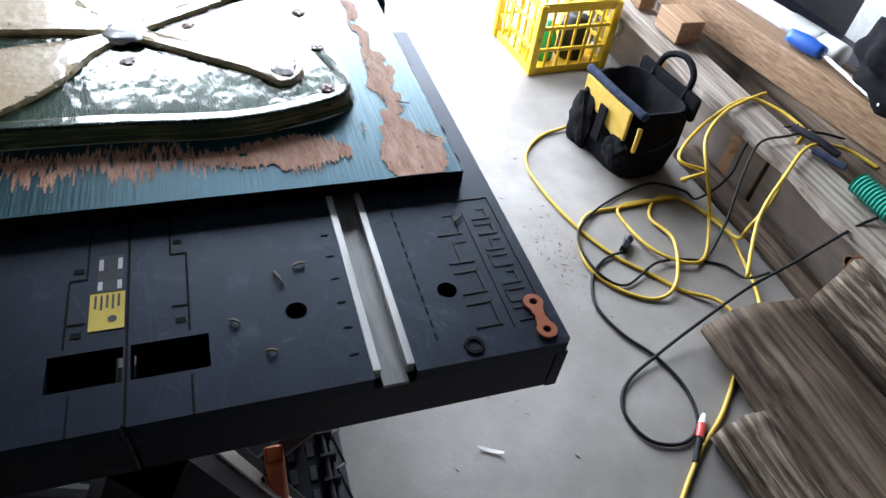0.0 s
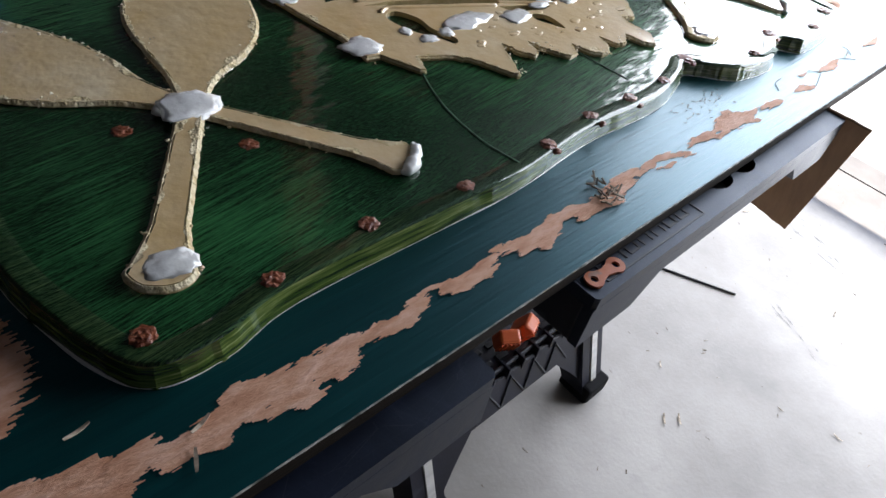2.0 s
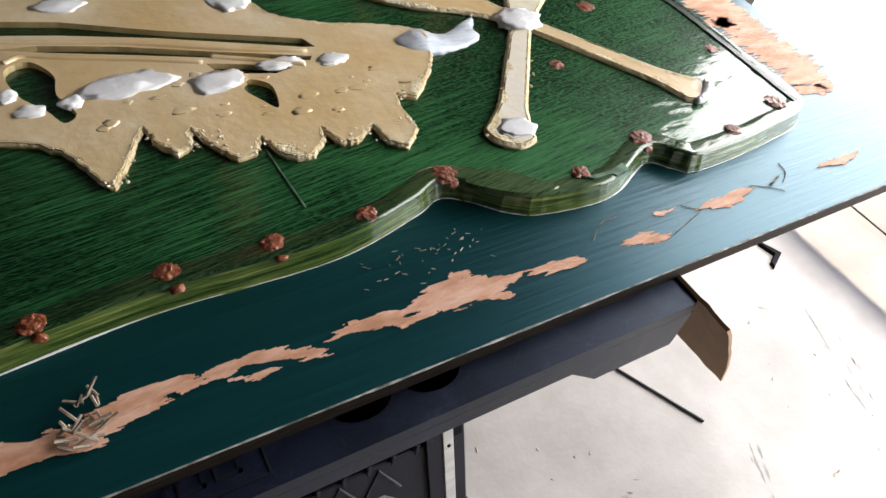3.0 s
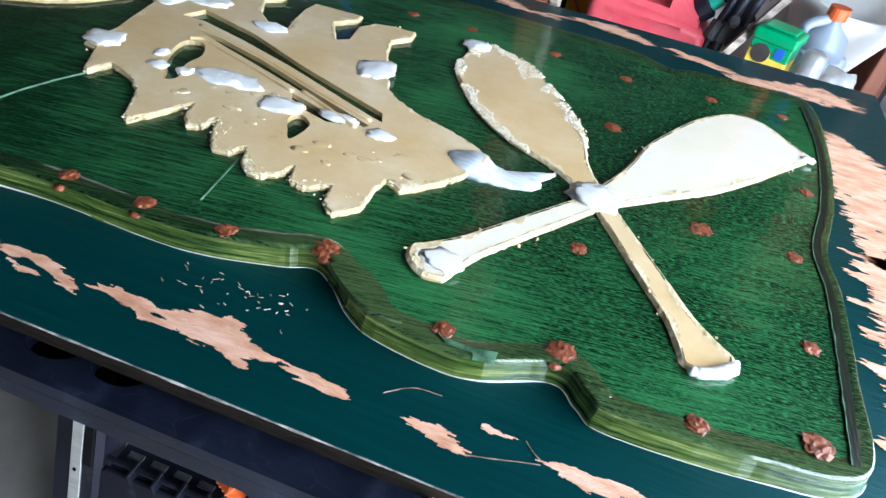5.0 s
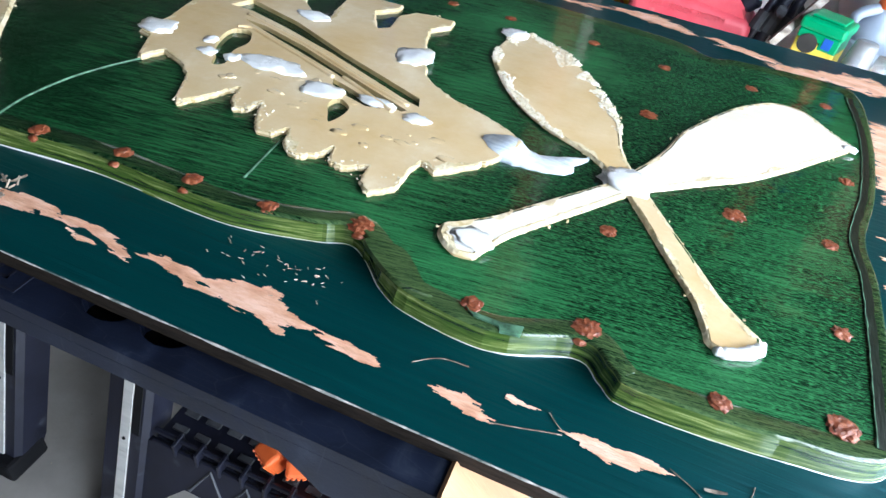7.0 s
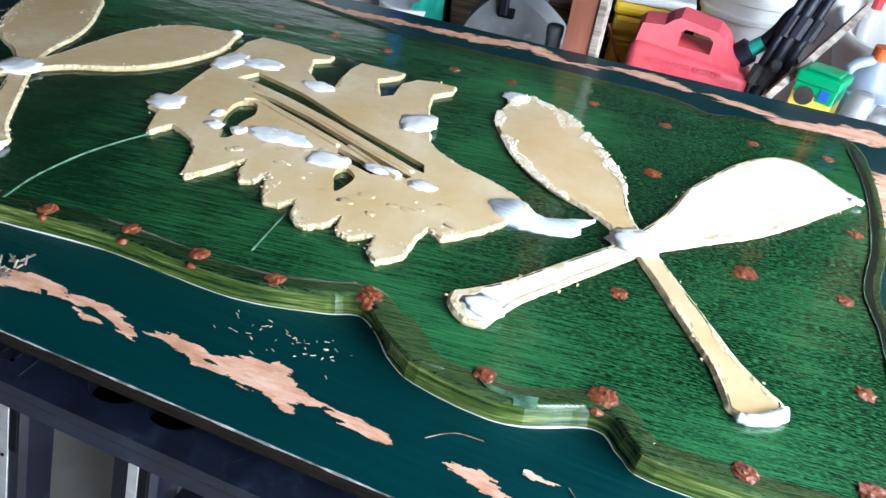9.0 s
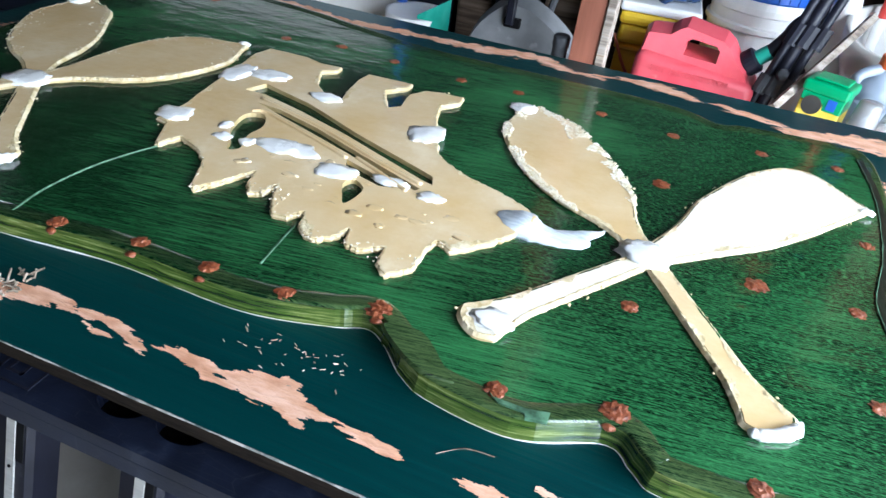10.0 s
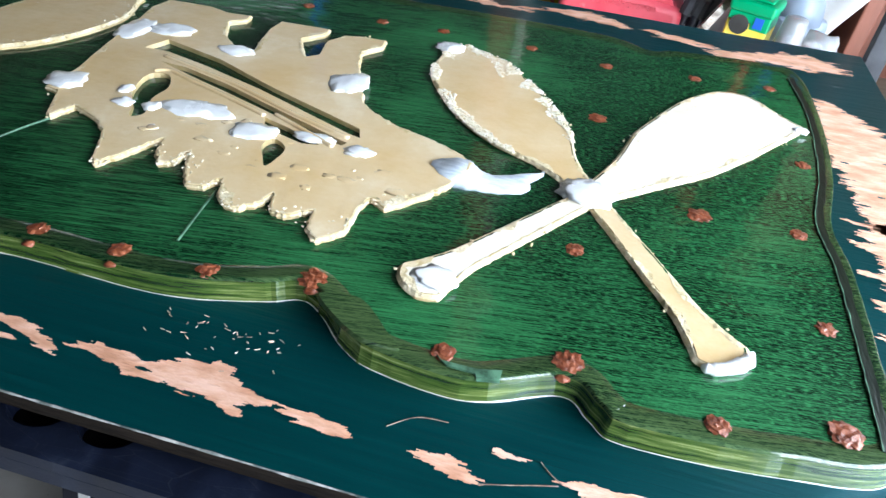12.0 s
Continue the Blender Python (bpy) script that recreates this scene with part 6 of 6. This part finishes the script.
solid("wire_rack", box(1.16, 1.30, 1.90, 1.93, SH, SH + 0.42, 0.003), grey_plastic, "grey wire rack behind the buckets", "rack")

post = thing("wood_post", "upright planed timber post in front of the table", "post")
part("face_board", box(0.962, 1.018, 1.135, 1.15, 0, 2.6, 0.002), red_brown, post, "red-brown face")
part("edge_board", box(1.0185, 1.036, 1.13, 1.20, 0, 2.6, 0.002), pale_wood, post, "pale sawn edge")
solid("steel_peg", lathe([(0.017, 0), (0.017, 0.29), (0.019, 0.292), (0.019, 0.31), (0.015, 0.315)], 18, m=Matrix.Translation((0.935, 1.165, SH))), grey_plastic, "grey steel pipe end standing by the post", "pipe", smooth=True)


def seat():
    s = thing("plastic_chair", "dusty grey moulded plastic chair shell on the table", "chair", at=(0.81, 1.33, SH))
    pts = spline([(-0.17, 0.0, 0), (-0.165, 0.12, 0), (-0.13, 0.24, 0), (-0.06, 0.315, 0), (0.0, 0.32, 0), (0.06, 0.295, 0), (0.12, 0.25, 0), (0.15, 0.20, 0), (0.158, 0.10, 0), (0.15, 0.0, 0)], 8)
    bm = plate([(p.x, p.y) for p in pts], -0.03, 0.03, inset=0.012)
    for v in bm.verts:
        v.co = Vector((v.co.x, -v.co.z + 0.10 * (v.co.y - 0.15), v.co.y))
    part("shell", bm, chair_grey, s)
    part("slot", box(-0.045, -0.005, -0.032, -0.012, 0.262, 0.284, 0.002), dark_void, s)
    part("lever", box(-0.04, -0.02, -0.04, -0.02, 0.27, 0.40, 0.003), black_plastic, s)
    part("base", box(-0.14, 0.14, -0.03, 0.05, 0.0, 0.02), black_plastic, s)


seat()
sheet([(0.50, 1.36, SH), (0.50, 1.40, SH + 0.21), (0.585, 1.42, SH + 0.262), (0.60, 1.36, SH + 0.0)], 0.003, teal_plastic, "green_card", "faded green card propped on the table", "card")
solid("blue_pipe", lathe([(0.016, 0), (0.016, 0.9)], 16, m=Matrix.Translation((0.40, 1.52, SH))), blue_plastic, "upright bright blue pipe on the table", "pipe", smooth=True)
solid("white_board", box(-0.55, 0.375, 1.56, 1.585, SH, SH + 0.65, 0.002), white_plastic, "white panel standing on the storage table", "panel")
solid("white_bowl", lathe([(0.05, 0), (0.085, 0.12), (0.09, 0.20), (0.08, 0.20)], 24, m=Matrix.Translation((0.475, 1.46, SH))), white_plastic, "pale plastic tub beside the green card", "tub", smooth=True)

# dark clutter in the shade at the back
rng = random.Random(31)
for k in range(9):
    x = -0.1 + k * 0.14
    h = rng.uniform(0.28, 0.75)
    solid("dark_tool_case", box(x, x + 0.12, 1.80 + rng.uniform(-0.05, 0.1), 2.05, SH, SH + h, 0.01), rng.choice((black_plastic, navy_cloth, grey_plastic, slab_wood)), "dark storage case in shade against the wall", "case", group="cases against the wall")
tagged(part("leaning_bar", tube([(0.78, 1.50, SH), (0.92, 1.78, 1.40)], 0.010, 2, 8), grey_plastic), "thin grey metal bar leaning at the back", "bar")

# tripod of black tubes
tri = thing("folded_tripod", "folded black tripod leaning on the buckets", "tripod")
for k, (dx, r) in enumerate(((0.0, 0.013), (0.028, 0.010), (-0.022, 0.009))):
    leg = part("leg", tube([(1.375 + dx, 1.33 + 0.02 * k, SH), (1.395 + dx, 1.36, 0.75), (1.475 + dx, 1.44, 1.10)], r, 8, 10), black_plastic, tri, smooth=True)
    part("clamp", tube([(1.393 + dx, 1.356, 0.745), (1.403 + dx, 1.366, 0.785)], r + 0.007, 2, 10), grey_plastic, leg)
    part("clamp", tube([(1.42 + dx, 1.38, 0.855), (1.432 + dx, 1.392, 0.90)], r + 0.007, 2, 10), black_plastic, leg)
part("knob", lump(1.405, 1.34, 0.80, 0.014, 0.014, 0.014, 2, 0.2, 2), grey_plastic, tri)
solid("pale_lath", tube([(1.395, 1.22, 0.765), (1.50, 1.40, 0.86), (1.56, 1.50, 0.92)], 0.011, 3, 4), pale_wood, "thin pale wooden lath leaning by the tripod", "lath")
solid("lath_rest", box(1.37, 1.42, 1.20, 1.24, SH, 0.757, 0.003), shelf_wood, "short upright block under the lath", "block")

g = thing("plant_food_box", "green and yellow plastic tub with a green lid", "tub", at=(1.495, 1.27, SH), turn=-22)
part("body", box(-0.042, 0.042, -0.035, 0.035, 0.0, 0.235, 0.004), green_plastic, g)
part("yellow_band", box(-0.0425, 0.0425, -0.0355, 0.0355, 0.0, 0.268, 0.004), sticker_yellow, g, "yellow label band")
part("green_wrap", box(0.004, 0.043, -0.0362, 0.0362, 0.256, 0.288, 0.003), green_plastic, g)
part("upper_body", box(-0.043, 0.043, -0.036, 0.036, 0.2685, 0.288, 0.003), green_plastic, g)
part("round_mark", lathe([(0.020, 0), (0.020, 0.001)], 20, m=pose(-0.016, -0.0365, 0.262, 90)), ink, g, "black round mark")
part("blue_mark", box(0.012, 0.030, -0.0375, -0.036, 0.262, 0.284), blue_plastic, g, "small blue mark")
part("lid", box(-0.047, 0.047, -0.040, 0.040, 0.288, 0.312, 0.006), green_plastic, g, "green lid")
part("lid_top", box(-0.034, 0.034, -0.028, 0.028, 0.312, 0.318, 0.003), green_plastic, g)

cup = thing("clear_cups", "stack of clear plastic cups and packaging", "cups", at=(1.565, 1.215, SH))
part("cup", lathe([(0.042, 0.12), (0.040, 0.125), (0.022, 0.30), (0.020, 0.302)], 24), clear_film, cup, smooth=True)
part("base", lathe([(0.045, 0.0), (0.042, 0.12)], 24), white_plastic, cup)
part("pack", lump(0.06, 0.0, 0.22, 0.045, 0.04, 0.06, 3, 0.4, 3), clear_film, cup, "clear crumpled packaging", smooth=True)
part("pack_base", box(0.02, 0.10, -0.03, 0.03, 0.0, 0.18), white_plastic, cup)
jug = thing("blue_jug", "translucent blue-grey jug with orange cap", "jug", at=(1.60, 1.36, SH), turn=20)
part("body", box(-0.06, 0.06, -0.045, 0.045, 0, 0.27, 0.02), jug_plastic, jug)
part("shoulder", lathe([(0.055, 0.255), (0.045, 0.30), (0.018, 0.325), (0.018, 0.345)], 22), jug_plastic, jug, smooth=True)
part("handle", tube([(-0.05, 0, 0.24), (-0.055, 0, 0.31), (0.0, 0, 0.335)], 0.012, 6, 10), jug_plastic, jug, smooth=True)
part("cap", lathe([(0.022, 0.335), (0.022, 0.36)], 18), bright_orange, jug, "orange cap")
bm = lathe([(0.03, 0.0), (0.06, 0.05), (0.10, 0.16), (0.135, 0.25), (0.145, 0.30), (0.135, 0.30), (0.10, 0.20)], 34, m=pose(1.66, 1.62, SH, 14, 0, 0) @ Matrix.Translation((0, 0, 0.08)))
solid("white_funnel", bm, white_plastic, "large white speckled plastic funnel on the table", "funnel", smooth=True)
solid("funnel_stand", box(1.61, 1.71, 1.57, 1.67, SH, SH + 0.10, 0.005), grey_plastic, "grey block under the white funnel", "block")
bm = tube([(1.52, 1.60, SH), (1.53, 1.60, 0.78), (1.50, 1.62, 1.05)], lambda t: 0.075 - 0.06 * t, 10, 20)
solid("white_sack", bm, white_plastic, "white plastic sack tied at its neck", "sack", smooth=True)
rp = thing("red_white_pole", "red and white painted pole leaning at the back", "pole")
part("lower", tube([(1.605, 1.58, SH), (1.60, 1.60, 0.90)], 0.012, 2, 12), white_plastic, rp)
part("upper", tube([(1.60, 1.60, 0.90), (1.585, 1.66, 1.7)], 0.012, 2, 12), red_paint, rp, "red upper half")
tagged(part("blue_rod", tube([(1.66, 1.66, SH), (1.70, 1.80, 1.5)], 0.012, 2, 10), blue_plastic), "blue rod leaning behind the funnel", "rod")
solid("rust_panel", box(1.80, 1.84, 1.58, 2.1, 0.0, 1.9, 0.004), red_brown, "red-brown wooden panel standing at the end", "panel")
solid("rust_panel", box(1.86, 2.17, 1.80, 1.84, 0.0, 1.9, 0.004), red_brown, "wide red-brown wooden panel by the wall", "panel")
tagged(part("steel_bar", box(-0.02, 0.02, -0.012, 0.012, 0, 1.3, 0.002, m=pose(1.725, 1.13, 0.0, -12, 3, 0)), grey_plastic), "long grey steel bar leaning on the table", "bar")
solid("white_carton", box(1.80, 2.02, 0.98, 1.13, 0.0, 0.665, 0.004), white_plastic, "tall white carton beside the table", "carton")
tagged(part("bent_branch", tube([(1.83, 1.08, 0.666), (1.80, 1.14, 0.78), (1.83, 1.16, 0.95), (1.90, 1.2, 1.2)], 0.014, 8, 8), pale_wood, smooth=True), "bent pale branch standing on the carton", "branch")
# made-up dark box inside the front wall, stands for the shaded corner
solid("dark_filler", box(1.88, 2.17, 1.87, 2.17, 0.0, 1.8, 0.01), black_plastic, "plain dark box added to fill the shaded corner by the door", "cabinet")
